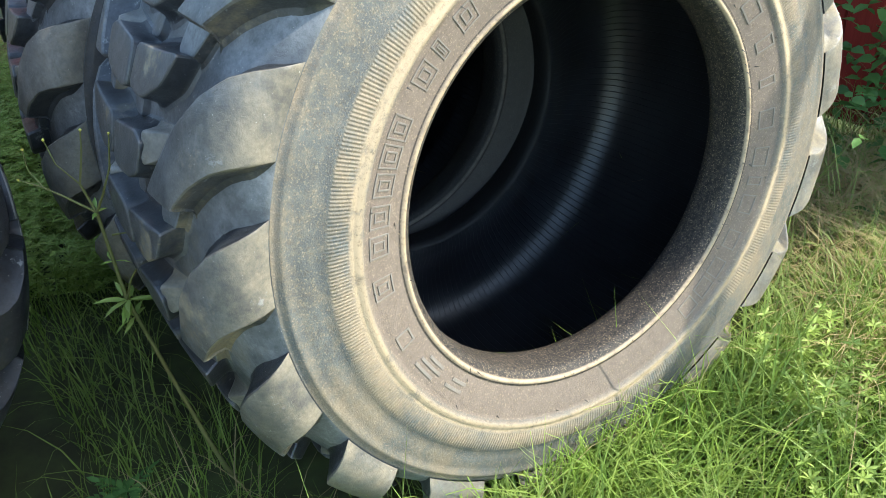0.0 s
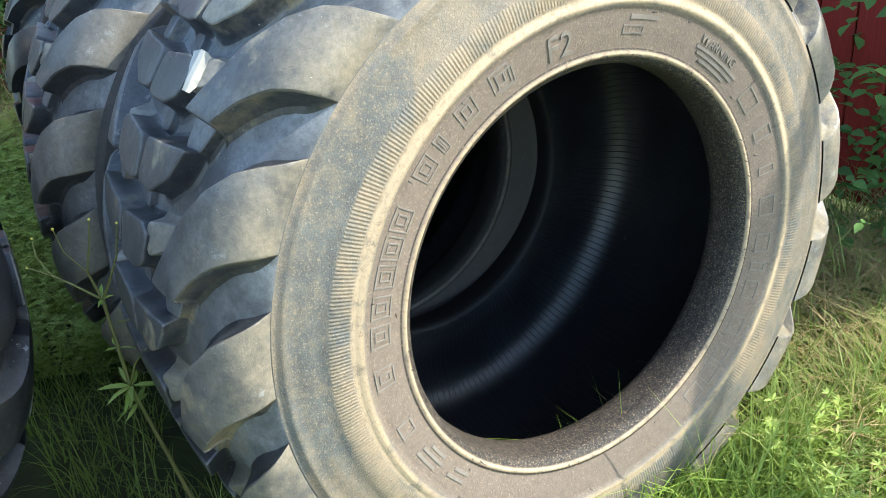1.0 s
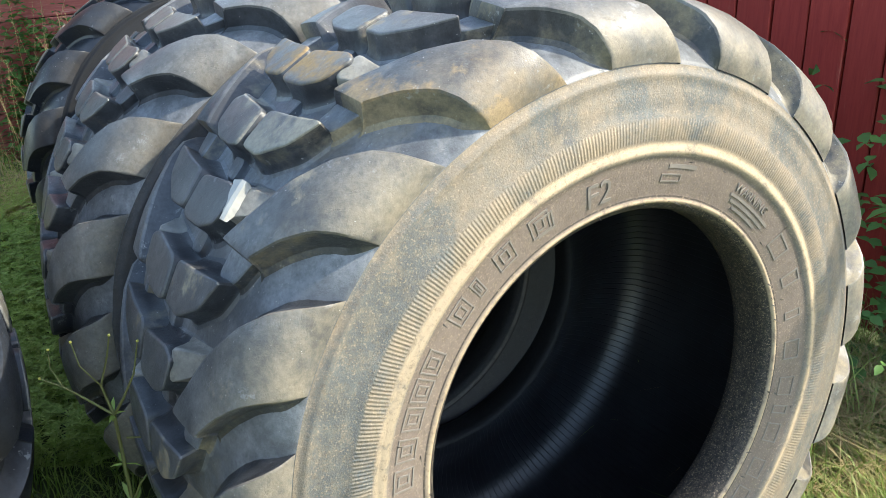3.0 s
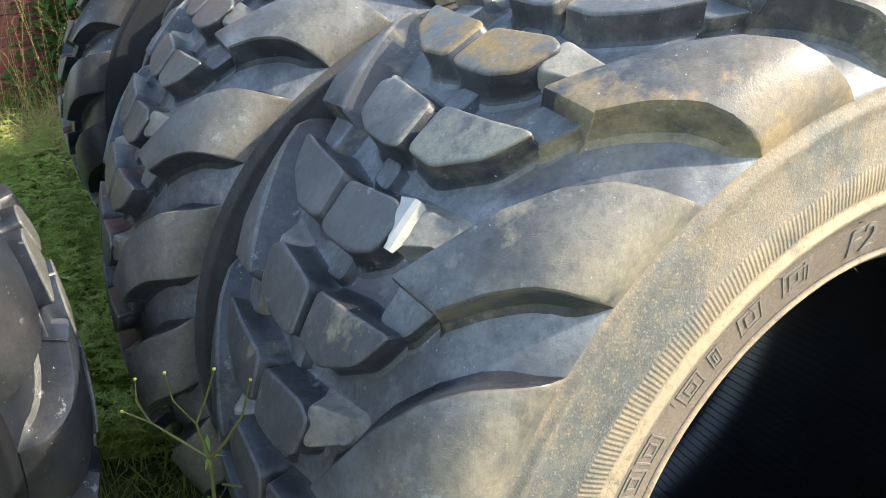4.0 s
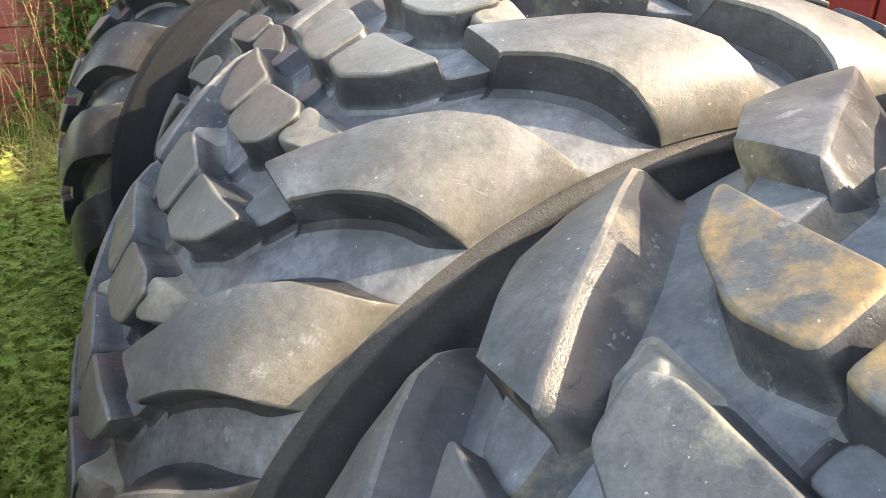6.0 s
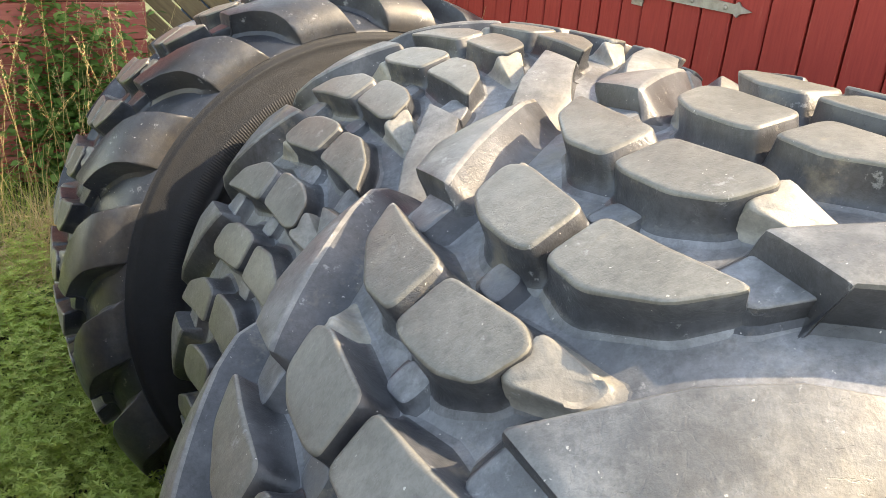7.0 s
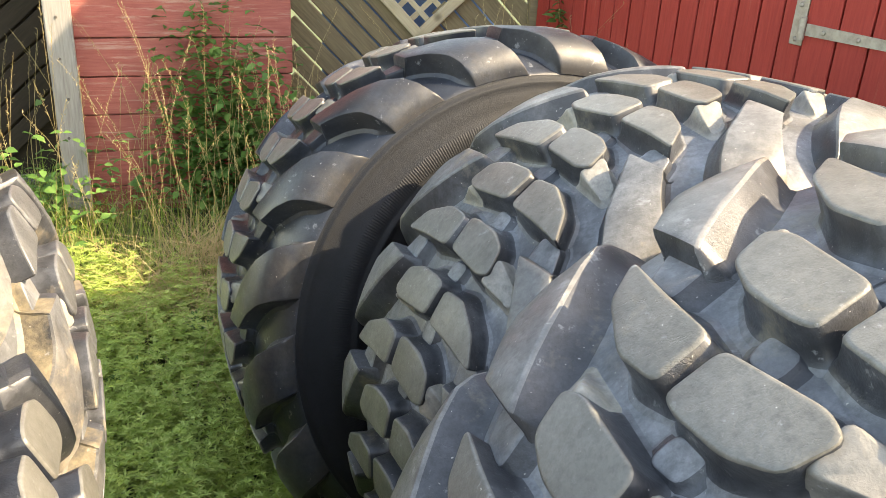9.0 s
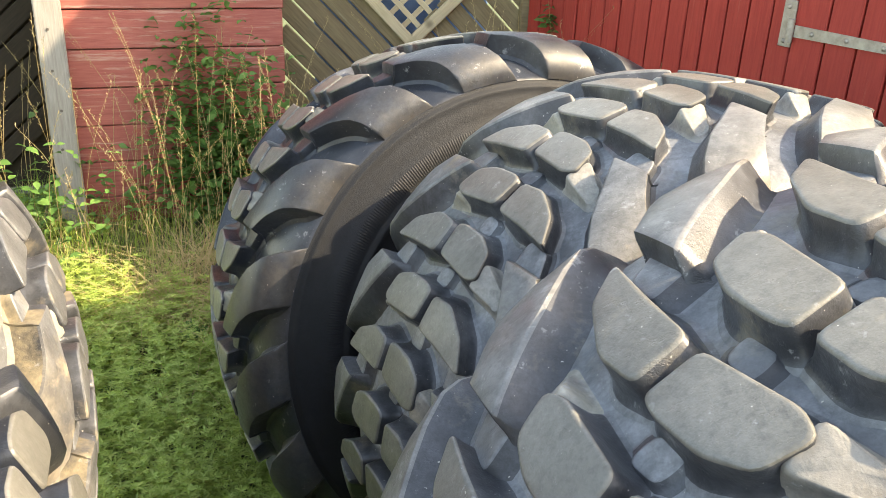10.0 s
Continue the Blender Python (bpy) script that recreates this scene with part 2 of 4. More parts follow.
def leafy(name, c1, c2, c3, rough=0.5):
    """Leaf colour that varies from leaf to leaf, with light passing through."""
    m = Mat(name, rough, 0.35)
    isl = m.node("ShaderNodeNewGeometry").outputs["Random Per Island"]
    c = m.mix(isl, c1, c2)
    c = m.mix(m.ramp(m.noise(1.6, 4), 0.45, 0.68), c, c3)
    m.colour(c)
    tr = m.node("ShaderNodeBsdfTranslucent")
    m.link(c, tr.inputs[0])
    mx = m.node("ShaderNodeMixShader")
    mx.inputs[0].default_value = 0.35
    m.link(m.b.outputs[0], mx.inputs[1])
    m.link(tr.outputs[0], mx.inputs[2])
    m.link(mx.outputs[0], m.t.nodes["Material Output"].inputs[0])
    return m.m


GRASS = leafy("grass_blade", (0.16, 0.27, 0.04), (0.32, 0.42, 0.09), (0.28, 0.35, 0.10))
STRAW = leafy("dry_straw", (0.42, 0.32, 0.15), (0.55, 0.44, 0.24), (0.35, 0.27, 0.13), 0.7)
HERB = leafy("bedstraw_leaf", (0.28, 0.39, 0.08), (0.46, 0.55, 0.17), (0.27, 0.38, 0.08))
NETTLE = leafy("nettle_leaf", (0.07, 0.17, 0.04), (0.15, 0.28, 0.075), (0.08, 0.18, 0.045))
STEM = leafy("plant_stem", (0.18, 0.20, 0.07), (0.26, 0.27, 0.10), (0.22, 0.18, 0.08), 0.7)


# ---- mesh helpers ----
def mesh_of(name, verts, faces, mats, smooth=True, mat_index=None, uvs=None):
    me = bpy.data.meshes.new(name)
    me.from_pydata([tuple(v) for v in verts], [], faces)
    for m in mats:
        me.materials.append(m)
    if mat_index is not None:
        me.polygons.foreach_set("material_index", mat_index)
    me.polygons.foreach_set("use_smooth", [smooth] * len(me.polygons))
    if uvs is not None:
        lay = me.uv_layers.new(name="UVMap")
        idx = np.empty(len(me.loops), dtype=np.int32)
        me.loops.foreach_get("vertex_index", idx)
        lay.data.foreach_set("uv", np.asarray(uvs, dtype=np.float32)[idx].ravel())
    me.update()
    return me


def part_of(name, me, parent, m=None, label=""):
    ob = new(name, me)
    ob.parent = parent
    if m is not None:
        ob.matrix_basis = m
    if label:
        ob["label"] = label
    return ob


def box_mesh(name, sx, sy, sz, mat, bevel=0.004, seg=1):
    bm = bmesh.new()
    bmesh.ops.create_cube(bm, size=1)
    bmesh.ops.scale(bm, vec=(sx, sy, sz), verts=bm.verts)
    bmesh.ops.bevel(bm, geom=list(bm.edges), offset=bevel, segments=seg, affect="EDGES")
    me = bpy.data.meshes.new(name)
    bm.to_mesh(me)
    bm.free()
    me.materials.append(mat)
    return me


def tube(path, r0, r1, sides=6):
    V, F = [], []
    for i, p in enumerate(path):
        p = Vector(p)
        d = (Vector(path[min(i + 1, len(path) - 1)]) - Vector(path[max(i - 1, 0)])).normalized()
        u = d.orthogonal().normalized()
        v = d.cross(u)
        r = r0 + (r1 - r0) * i / (len(path) - 1)
        V.extend(p + (u * math.cos(6.283 * j / sides) + v * math.sin(6.283 * j / sides)) * r for j in range(sides))
    for i in range(len(path) - 1):
        for j in range(sides):
            a, b = i * sides + j, i * sides + (j + 1) % sides
            F.append((a, b, b + sides, a + sides))
    return V, F


# ---- tyre ----
SIG = np.array([0.0, 0.06, 0.11, 0.18, 0.27, 0.37, 0.48, 0.64, 0.84, 1.0])
BASE_S = np.array([0.315, 0.308, 0.299, 0.284, 0.262, 0.230, 0.190, 0.135, 0.065, 0.0])
BASE_R = np.array([0.554, 0.561, 0.570, 0.582, 0.594, 0.606, 0.615, 0.623, 0.627, 0.628])
TOP_S = np.array([0.317, 0.321, 0.320, 0.311, 0.292, 0.260, 0.220, 0.160, 0.080, 0.0])
TOP_R = np.array([0.556, 0.574, 0.591, 0.612, 0.633, 0.648, 0.657, 0.664, 0.667, 0.668])


def on_tread(theta, sig, h):
    """A point of the tread: theta in degrees, sig from the near sidewall (0) over the middle (1) to the far one (2), h 0 at the groove, 1 at the top."""
    far = sig > 1
    k = 2 - sig if far else sig
    s = np.interp(k, SIG, BASE_S) * (1 - h) + np.interp(k, SIG, TOP_S) * h
    r = np.interp(k, SIG, BASE_R) * (1 - h) + np.interp(k, SIG, TOP_R) * h
    a = radians(theta)
    return (r * math.cos(a), -s if not far else s, r * math.sin(a))


def sig_of(s):
    """sig for a distance s from the middle plane (near side positive)."""
    k = np.interp(abs(s), TOP_S[::-1][:7], SIG[::-1][:7])
    return float(k if s >= 0 else 2 - k)


def crisp(me):
    me.set_sharp_from_angle(angle=radians(38))
    return me


def lug_mesh(name, mat, wall, pitch):
    """The long curved shoulder lug, from the sidewall root over the shoulder to its blunt tip, with its flared foot."""
    f = pitch / 20.6
    up_s = [0.0, 0.06, 0.11, 0.18, 0.27, 0.37, 0.48, 0.56, 0.64, 0.665]
    up_t = [0.0, 1.0, 2.0, 3.2, 4.9, 7.9, 12.3, 16.5, 20.2, 21.3]
    lo_s = [0.0, 0.06, 0.11, 0.18, 0.27, 0.37, 0.46]
    lo_t = [12.8, 13.2, 13.7, 14.4, 15.7, 18.4, 21.5]
    # across: foot, wall, edge, top, edge, wall, foot
    across = [(-0.22, 0.0), (-0.10, 0.10), (-0.045, 0.5), (-0.012, 0.90), (0.012, 0.985), (0.05, 1.0), (0.28, 1.006), (0.5, 1.01), (0.72, 1.006), (0.95, 1.0), (0.988, 0.985), (1.014, 0.90), (1.06, 0.5), (1.15, 0.12), (1.31, 0.0)]
    rows = []
    sg = [0.0, 0.03, 0.06, 0.09, 0.13, 0.18, 0.225, 0.27, 0.32, 0.37, 0.425, 0.48, 0.52, 0.56, 0.60, 0.64, 0.665]
    for s in sg:
        sl = 0.46 * s / 0.665
        rows.append((s, float(np.interp(s, up_s, up_t)), sl, float(np.interp(sl, lo_s, lo_t)), 1.0))
    s, a, sl, b, _ = rows[-1]
    rows += [(s, a + 0.25, sl, b + 0.25, 0.985), (s, a + 0.5, sl, b + 0.45, 0.88), (s, a + 0.8, sl, b + 0.7, 0.5), (s, a + 1.5, sl, b + 1.2, 0.1), (s, a + 2.8, sl, b + 2.2, 0.0)]
    verts, faces, uvs, mi = [], [], [], []
    n = len(across)
    for su, a, sl, b, hh in rows:
        grow = min(1.0, su / 0.2)
        w = 7.0
        for q, h in across:
            if q < 0:
                th, k = a + q * grow * w, su + q * grow * -0.06
            elif q > 1:
                th, k = b + (q - 1) * grow * w, sl - (q - 1) * grow * 0.06
            else:
                th, k = a + (b - a) * q, su + (sl - su) * q
            verts.append(on_tread(th * f, max(k, 0.0), min(h, 1.012) * hh - 0.04 * (h == 0 or hh == 0)))
            uvs.append((q, k))
    for i in range(len(rows) - 1):
        for j in range(n - 1):
            k = i * n + j
            faces.append((k, k + 1, k + n + 1, k + n))
            # lug sides get the darker materials, which carry shade in their colour
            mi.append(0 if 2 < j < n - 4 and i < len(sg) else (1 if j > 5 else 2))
    return crisp(mesh_of(name, verts, faces, [mat, wall, WALL_SHADE], True, mi, uvs))


def block_mesh(name, mat, wall, groove, outline, pitch, height=1.0):
    """A rounded tread block: outline in degrees and metres from the middle plane; walls flare into the groove."""
    f = pitch / 20.6
    pts = [Vector((a * f, s)) for a, s in outline]
    scale = Vector((0.0117, 1.0))                      # degrees to metres at the tread
    mm = [Vector((p.x * scale.x, p.y)) for p in pts]
    fine = []
    n = len(mm)
    for i in range(n):                                 # round each corner
        a, b, c = mm[i - 1], mm[i], mm[(i + 1) % n]
        r = min(0.012, 0.4 * (a - b).length, 0.4 * (c - b).length)
        p, q = b + (a - b).normalized() * r, b + (c - b).normalized() * r
        for t in (0, 0.33, 0.67, 1):
            fine.append((p * (1 - t) + b * t) * (1 - t) + (b * (1 - t) + q * t) * t)
    mid = sum(fine, Vector((0, 0))) / len(fine)
    rings = [(0.030, -0.05), (0.016, 0.07), (0.0085, 0.22), (0.0038, 0.55), (0.0006, 0.92), (-0.0010, 0.978), (-0.0030, 1.0), (-0.0065, 1.003)]
    verts, faces, uvs, mi = [], [], [], []
    m = len(fine)
    for grow, h in rings:
        for p in fine:
            q = p + (p - mid).normalized() * grow
            top_h = height(p.x / scale.x / f, p.y) if callable(height) else height
            verts.append(on_tread(q.x / scale.x, sig_of(q.y), h * top_h if h > 0 else h))
            uvs.append((0.5, 1.0))
    for i in range(len(rings) - 1):
        for j in range(m):
            a, b = i * m + j, i * m + (j + 1) % m
            faces.append((a, b, b + m, a + m))
            # darker wall rings stand in for the shade round the block
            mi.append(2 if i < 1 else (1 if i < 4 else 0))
    verts.append(on_tread(mid.x / scale.x, sig_of(mid.y), 1.004 * (height(mid.x / scale.x / f, mid.y) if callable(height) else height)))
    uvs.append((0.5, 1.0))
    top = (len(rings) - 1) * m
    faces += [(top + j, top + (j + 1) % m, len(verts) - 1) for j in range(m)]
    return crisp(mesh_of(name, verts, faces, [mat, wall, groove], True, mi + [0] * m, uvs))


def side_at(s, r):
    """The sidewall's section, drawn for a slimmer tyre, laid out on this one."""
    wide = float(np.interp(r, [0.352, 0.429, 0.472, 0.540], [0.050, 0.052, 0.047, 0.030]))
    return s + wide, 0.3535 + (r - 0.352) * 1.062


def carcass_mesh(name, side, groove):
    """The tyre's body, turned about its axis: beads, sidewalls, groove floor and inner liner."""
    near = [(0.186, 0.346), (0.190, 0.339), (0.205, 0.336), (0.246, 0.338), (0.256, 0.341), (0.262, 0.346), (0.265, 0.351), (0.268, 0.352), (0.269, 0.356),
            (0.266, 0.359), (0.267, 0.364), (0.272, 0.385), (0.276, 0.410), (0.277, 0.419), (0.2815, 0.423), (0.2825, 0.429), (0.2795, 0.433), (0.280, 0.440), (0.2815, 0.443), (0.284, 0.458),
            (0.285, 0.472), (0.2825, 0.476), (0.285, 0.49), (0.287, 0.510), (0.2865, 0.522), (0.2895, 0.526), (0.2885, 0.531), (0.2855, 0.534), (0.285, 0.540)]
    mark = [r for _, r in near]
    near = [side_at(s, r) for s, r in near]
    floor_ = list(zip(BASE_S, BASE_R))
    prof = near + floor_ + [(-s, r) for s, r in floor_[::-1][1:]] + [(-s, r) for s, r in near[::-1]]
    n_side = len(near)
    marks = mark + [0.54] * (len(floor_) * 2 - 1) + mark[::-1]
    inner = [(0.240, 0.374), (0.258, 0.41), (0.268, 0.46), (0.264, 0.51), (0.240, 0.553), (0.190, 0.580), (0.11, 0.592), (0.0, 0.596)]
    liner = [(-s, r) for s, r in inner] + [(s, r) for s, r in inner[::-1][1:]]
    prof += liner
    marks += [0.4] * (len(prof) - len(marks))
    total = len(prof)
    seg = 192
    verts, uvs, faces, mi = [], [], [], []
    for i in range(seg + 1):
        a = 2 * math.pi * i / seg
        for j, (s, r) in enumerate(prof):
            verts.append((r * math.cos(a), -s, r * math.sin(a)))
            uvs.append((i / seg, marks[j]))
    for i in range(seg):
        for j in range(total):
            k = (j + 1) % total
            faces.append((i * total + j, (i + 1) * total + j, (i + 1) * total + k, i * total + k))
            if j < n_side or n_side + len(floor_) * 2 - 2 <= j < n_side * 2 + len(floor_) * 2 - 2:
                # far sidewall: near-black colour stands in for the dark inside the row
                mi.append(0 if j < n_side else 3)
            elif j < n_side + len(floor_) * 2:
                mi.append(1)
            else:
                mi.append(2)
    return mesh_of(name, verts, faces, [side, groove, LINER, SIDE_BLACK_SHADE], True, mi, uvs)


BLOCK_OUTER = [(25.6, 0.192), (26.4, 0.120), (26.9, 0.041), (32.3, 0.041), (32.6, 0.098), (29.8, 0.161)]
BLOCK_INNER = [(27.2, 0.018), (26.2, -0.088), (27.1, -0.114), (31.2, -0.102), (32.8, -0.060), (33.0, 0.0), (32.5, 0.022)]
RAMP = [(25.8, -0.100), (24.9, -0.178), (27.6, -0.172), (30.2, -0.108)]
TIE_PAD = [(33.5, 0.012), (33.3, -0.035), (36.2, -0.030), (36.5, 0.015)]
BRIDGE = [(20.4, 0.228), (20.4, 0.156), (25.9, 0.148), (25.7, 0.197)]


def ramp_height(theta, s):
    """The ramp at an inner block's end falls from its top to the groove."""
    return float(np.interp(-s, [0.105, 0.178], [0.86, 0.10]))


def tyre(centre, az, el, count, phase, label, dusty=False, flip=False, darkened=False, size=1.0, wide=1.0, stains={}):
    """A forestry tyre standing on its tread. centre: of the tyre; az, el: where its near side faces; phase: the angle of a lug's root."""
    pitch = 360 / count
    root = new("tyre")
    root.empty_display_size = 0.2
    # local x: to the side, -y: the near side, z: up
    turn = Matrix.Rotation(radians(az), 4, "Z") @ Matrix.Rotation(radians(-el), 4, "X")
    if flip:
        turn = turn @ Matrix.Rotation(math.pi, 4, "Z")
    root.matrix_basis = Matrix.Translation(centre) @ turn @ Matrix.Diagonal((size, size * wide, size, 1))
    tagged(root, label, "tyre", "big forestry tyres in the yard")
    key = f"{count}{dusty}{darkened}"
    if key not in MESHES:
        # darkened tyres take the black rubbers that hold shade in their colour
        lug_m, top_m, wall, lug_wall, groove, ramp_m = (LUG_BLACK_SHADE, TREAD_GREY, LUG_BLACK_SHADE, LUG_BLACK_SHADE, GROOVE_BLACK_SHADE, TREAD_GREY) if darkened else (LUG if dusty else LUG_GREY, TREAD if dusty else TREAD_GREY, WALL_SHADE, WALL_MUD_SHADE if dusty else WALL_SHADE, GROOVE, PALE_RAMP)
        MESHES[key] = (carcass_mesh("carcass", SIDE_DUSTY if dusty else (SIDE_BLACK_SHADE if darkened else SIDE_DARK), groove),
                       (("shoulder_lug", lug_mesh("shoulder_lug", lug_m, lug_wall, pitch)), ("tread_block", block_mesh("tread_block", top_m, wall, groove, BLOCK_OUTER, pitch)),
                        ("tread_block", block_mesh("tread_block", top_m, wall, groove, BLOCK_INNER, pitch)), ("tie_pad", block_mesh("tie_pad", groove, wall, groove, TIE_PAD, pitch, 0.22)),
                        ("tie_bridge", block_mesh("tie_bridge", groove, lug_wall, groove, BRIDGE, pitch, 0.46)), ("end_ramp", block_mesh("end_ramp", ramp_m, ramp_m, groove, RAMP, pitch, ramp_height))))
    body, pieces = MESHES[key]
    part_of("carcass", body, root)
    for k in range(count):
        a = phase + k * pitch
        m = Matrix.Rotation(-radians(a), 4, "Y")
        # the other half of the tread: the same, mirrored and half a pitch on
        m2 = Matrix.Rotation(-radians(a + pitch / 2), 4, "Y") @ Matrix.Diagonal((1, -1, 1, 1))
        for nm, me in pieces:
            for half, place in enumerate((m, m2)):
                ob = part_of(nm, me, root, place)
                if (k, half, nm) in stains:
                    ob.material_slots[0].link = "OBJECT"
                    ob.material_slots[0].material = stains[k, half, nm]
    return root


MESHES = {}
# ---- ground ----
def ground():
    n = 120
    xs = np.concatenate([[-400, -60, -15], np.linspace(-5, 5, n), [15, 60, 400]])
    ys = np.concatenate([[-400, -60, -12], np.linspace(-3, 8, n), [20, 80, 400]])
    verts = [(x, y, 0.015 * noise.noise((x * 1.3, y * 1.3, 0)) + 0.012 * noise.noise((x * 5, y * 5, 3)) - 0.025) for y in ys for x in xs]
    w = len(xs)
    faces = [(j * w + i, j * w + i + 1, (j + 1) * w + i + 1, (j + 1) * w + i) for j in range(len(ys) - 1) for i in range(w - 1)]
    tagged(new("ground", mesh_of("ground", verts, faces, [SOIL])), "uneven dark soil under the grass of the yard", "ground", kind="structure")


ground()

# ---- tyres ----
dusty_tyre = tyre((0.0306, 1.4673, 0.6234), 31.77, 3.42, 17, 120.9, "huge used forestry tyre with dusty brown sidewall standing on grass", dusty=True,
                  stains={(15, 1, "tread_block"): GOLD, (16, 0, "shoulder_lug"): LUG_TAN, (16, 0, "tread_block"): BLOOM})
tyre((-0.3605, 1.9977, 0.6064), 26.4, 2.8, 18, 89.7, "huge grey forestry tyre standing behind the dusty one")
tyre((-0.579, 2.705, 0.561), 32.54, 3.83, 18, 10.9, "huge forestry tyre turned the other way between two others", flip=True, size=0.945)
# black rubber of its own, darkened further for the shade it stands in
tyre((-1.007, 3.220, 0.494), 28.4, 12.3, 18, 94.0, "huge clean black forestry tyre standing near the red wall", darkened=True, size=1.004)

# ---- the yard's walls ----
def frame_of(p, q):
    """Pose with x along p to q on plan, y away from the yard, z up."""
    d = Vector((q[0] - p[0], q[1] - p[1], 0))
    return Matrix.Translation((p[0], p[1], 0)) @ Matrix.Rotation(math.atan2(d.y, d.x), 4, "Z"), d.length


def structure(name, label, category, m):
    ob = new(name)
    ob.matrix_basis = m
    return tagged(ob, label, category, kind="structure")


def backing(name, parent, sx, sy, sz, at, mat):
    return part_of(name, box_mesh(name, sx, sy, sz, mat, 0.003), parent, Matrix.Translation(at))


def red_board_wall():
    """Low end wall of faded red horizontal boards with a bare corner post."""
    m, length = frame_of((-2.985, 4.60), (-2.125, 5.059))
    wall = structure("wall_west", "faded red horizontal boards of a shed wall", "wall", m)
    backing("backing", wall, length - 0.02, 0.03, 2.3, (length / 2, 0.05, 1.15), SHADE_DARK_WOOD)
    rng = random.Random(4)
    for k in range(14):
        me = box_mesh("board", length, 0.024, 0.1615, RED_BOARD, 0.004)
        part_of("board", me, wall, pose(length / 2 + rng.uniform(-0.004, 0.004), rng.uniform(-0.003, 0.003), 0.275 - 0.0833 + (k - 1) * 0.1663, rng.uniform(-1.2, 0.2), 0, rng.uniform(-0.2, 0.2)))
    post = tagged(new("corner_post", box_mesh("corner_post", 0.105, 0.05, 2.4, GREY_WOOD, 0.005, 2)), "bare weathered grey wooden corner post of the red shed", "post", kind="structure")
    post.matrix_basis = m @ pose(0.008, -0.045, 1.19, 0, 0.0, 0)
    nail = bmesh.new()
    bmesh.ops.create_cone(nail, cap_ends=True, segments=10, radius1=0.007, radius2=0.006, depth=0.006)
    me = bpy.data.meshes.new("nail")
    nail.to_mesh(me)
    nail.free()
    me.materials.append(SCREW)
    for k in range(8):
        part_of("nail", me, post, pose(rng.uniform(-0.02, 0.02), -0.026, -1.0 + k * 0.17, 90, 0, 0))


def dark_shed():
    """The open shed behind the corner post: slanting boards darkened for the shade inside, with a side and an added
    unseen roof.
    """
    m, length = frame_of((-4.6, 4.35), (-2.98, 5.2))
    wall = structure("wall_shed", "slanting boards darkened for the shade inside an open shed", "wall", m)
    backing("backing", wall, length, 0.05, 2.4, (length / 2, 0.06, 1.2), SHADE_DARK_WOOD)
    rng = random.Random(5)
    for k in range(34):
        me = box_mesh("board", 1.1, 0.02, 0.088, SHADE_DARK_WOOD, 0.003)
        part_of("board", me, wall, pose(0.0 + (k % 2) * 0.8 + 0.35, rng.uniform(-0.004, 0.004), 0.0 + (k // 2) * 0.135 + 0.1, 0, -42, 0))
    # roof out of view, added to keep sun off the shed boards
    roof = tagged(new("shed_roof", box_mesh("shed_roof", 2.4, 2.4, 0.06, SHADE_DARK_WOOD, 0.01)), "unseen wooden roof added over the open shed", "roof", kind="structure")
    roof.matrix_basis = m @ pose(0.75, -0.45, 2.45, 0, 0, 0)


def fence():
    """Garden fence of slanting boards with a pale lattice window."""
    m, length = frame_of((-2.20, 5.24), (-1.03, 5.54))
    wall = structure("fence", "weathered garden fence of slanting brown boards with pale lattice", "fence", m)
    rng = random.Random(6)
    s = math.sqrt(0.5)
    for k in range(-4, 24):                              # boards slanting down to the right, cut at the panel's edges
        c = k * 0.135
        x0, x1 = max(0.0, c - 1.75), min(length, c)
        if x1 - x0 < 0.06:
            continue
        segs = [(x0, x1)]
        mid, half = 0.63, 0.33
        out = []
        for a, b in segs:                                # leave the diamond of the lattice open
            cut = [x for x in np.linspace(a, b, 60) if abs(x - mid) + abs((c - x) - 1.12) < half]
            if cut:
                out += [(a, min(cut)), (max(cut), b)]
            else:
                out.append((a, b))
        for a, b in out:
            if b - a > 0.05:
                me = box_mesh("board", (b - a) / s, 0.018, 0.086, FENCE_WOOD, 0.004)
                part_of("board", me, wall, pose((a + b) / 2, 0.02 + rng.uniform(-0.003, 0.003), c - (a + b) / 2, 0, 45, 0))
    for sx, sz, ry in ((-1, -1, 45), (1, -1, -45), (1, 1, 45), (-1, 1, -45)):
        part_of("lattice_frame", box_mesh("lattice_frame", 0.52, 0.04, 0.05, PALE_WOOD, 0.005), wall, pose(0.63 + sx * 0.175, -0.004, 1.12 + sz * 0.175, 0, ry, 0))
    for k in range(-3, 4):
        for ry, y in ((45, 0.03), (-45, 0.038)):
            o = k * 0.085
            part_of("lattice_slat", box_mesh("lattice_slat", 0.48, 0.007, 0.026, PALE_WOOD, 0.002), wall, pose(0.63 + o * s, y, 1.12 + o * s * (1 if ry > 0 else -1), 0, ry, 0))
    part_of("fence_post", box_mesh("fence_post", 0.07, 0.07, 2.1, FENCE_WOOD, 0.006), wall, pose(length - 0.02, 0.0, 1.02))
    part_of("fence_rail", box_mesh("fence_rail", length, 0.03, 0.06, FENCE_WOOD, 0.005), wall, pose(length / 2, 0.046, 0.2))
    sheet = tagged(new("tarpaulin", box_mesh("tarpaulin", 0.9, 0.02, 1.3, BLUE, 0.008)), "blue sheet hanging behind the lattice", "tarpaulin")
    sheet.matrix_basis = m @ pose(0.6, 0.35, 0.65)


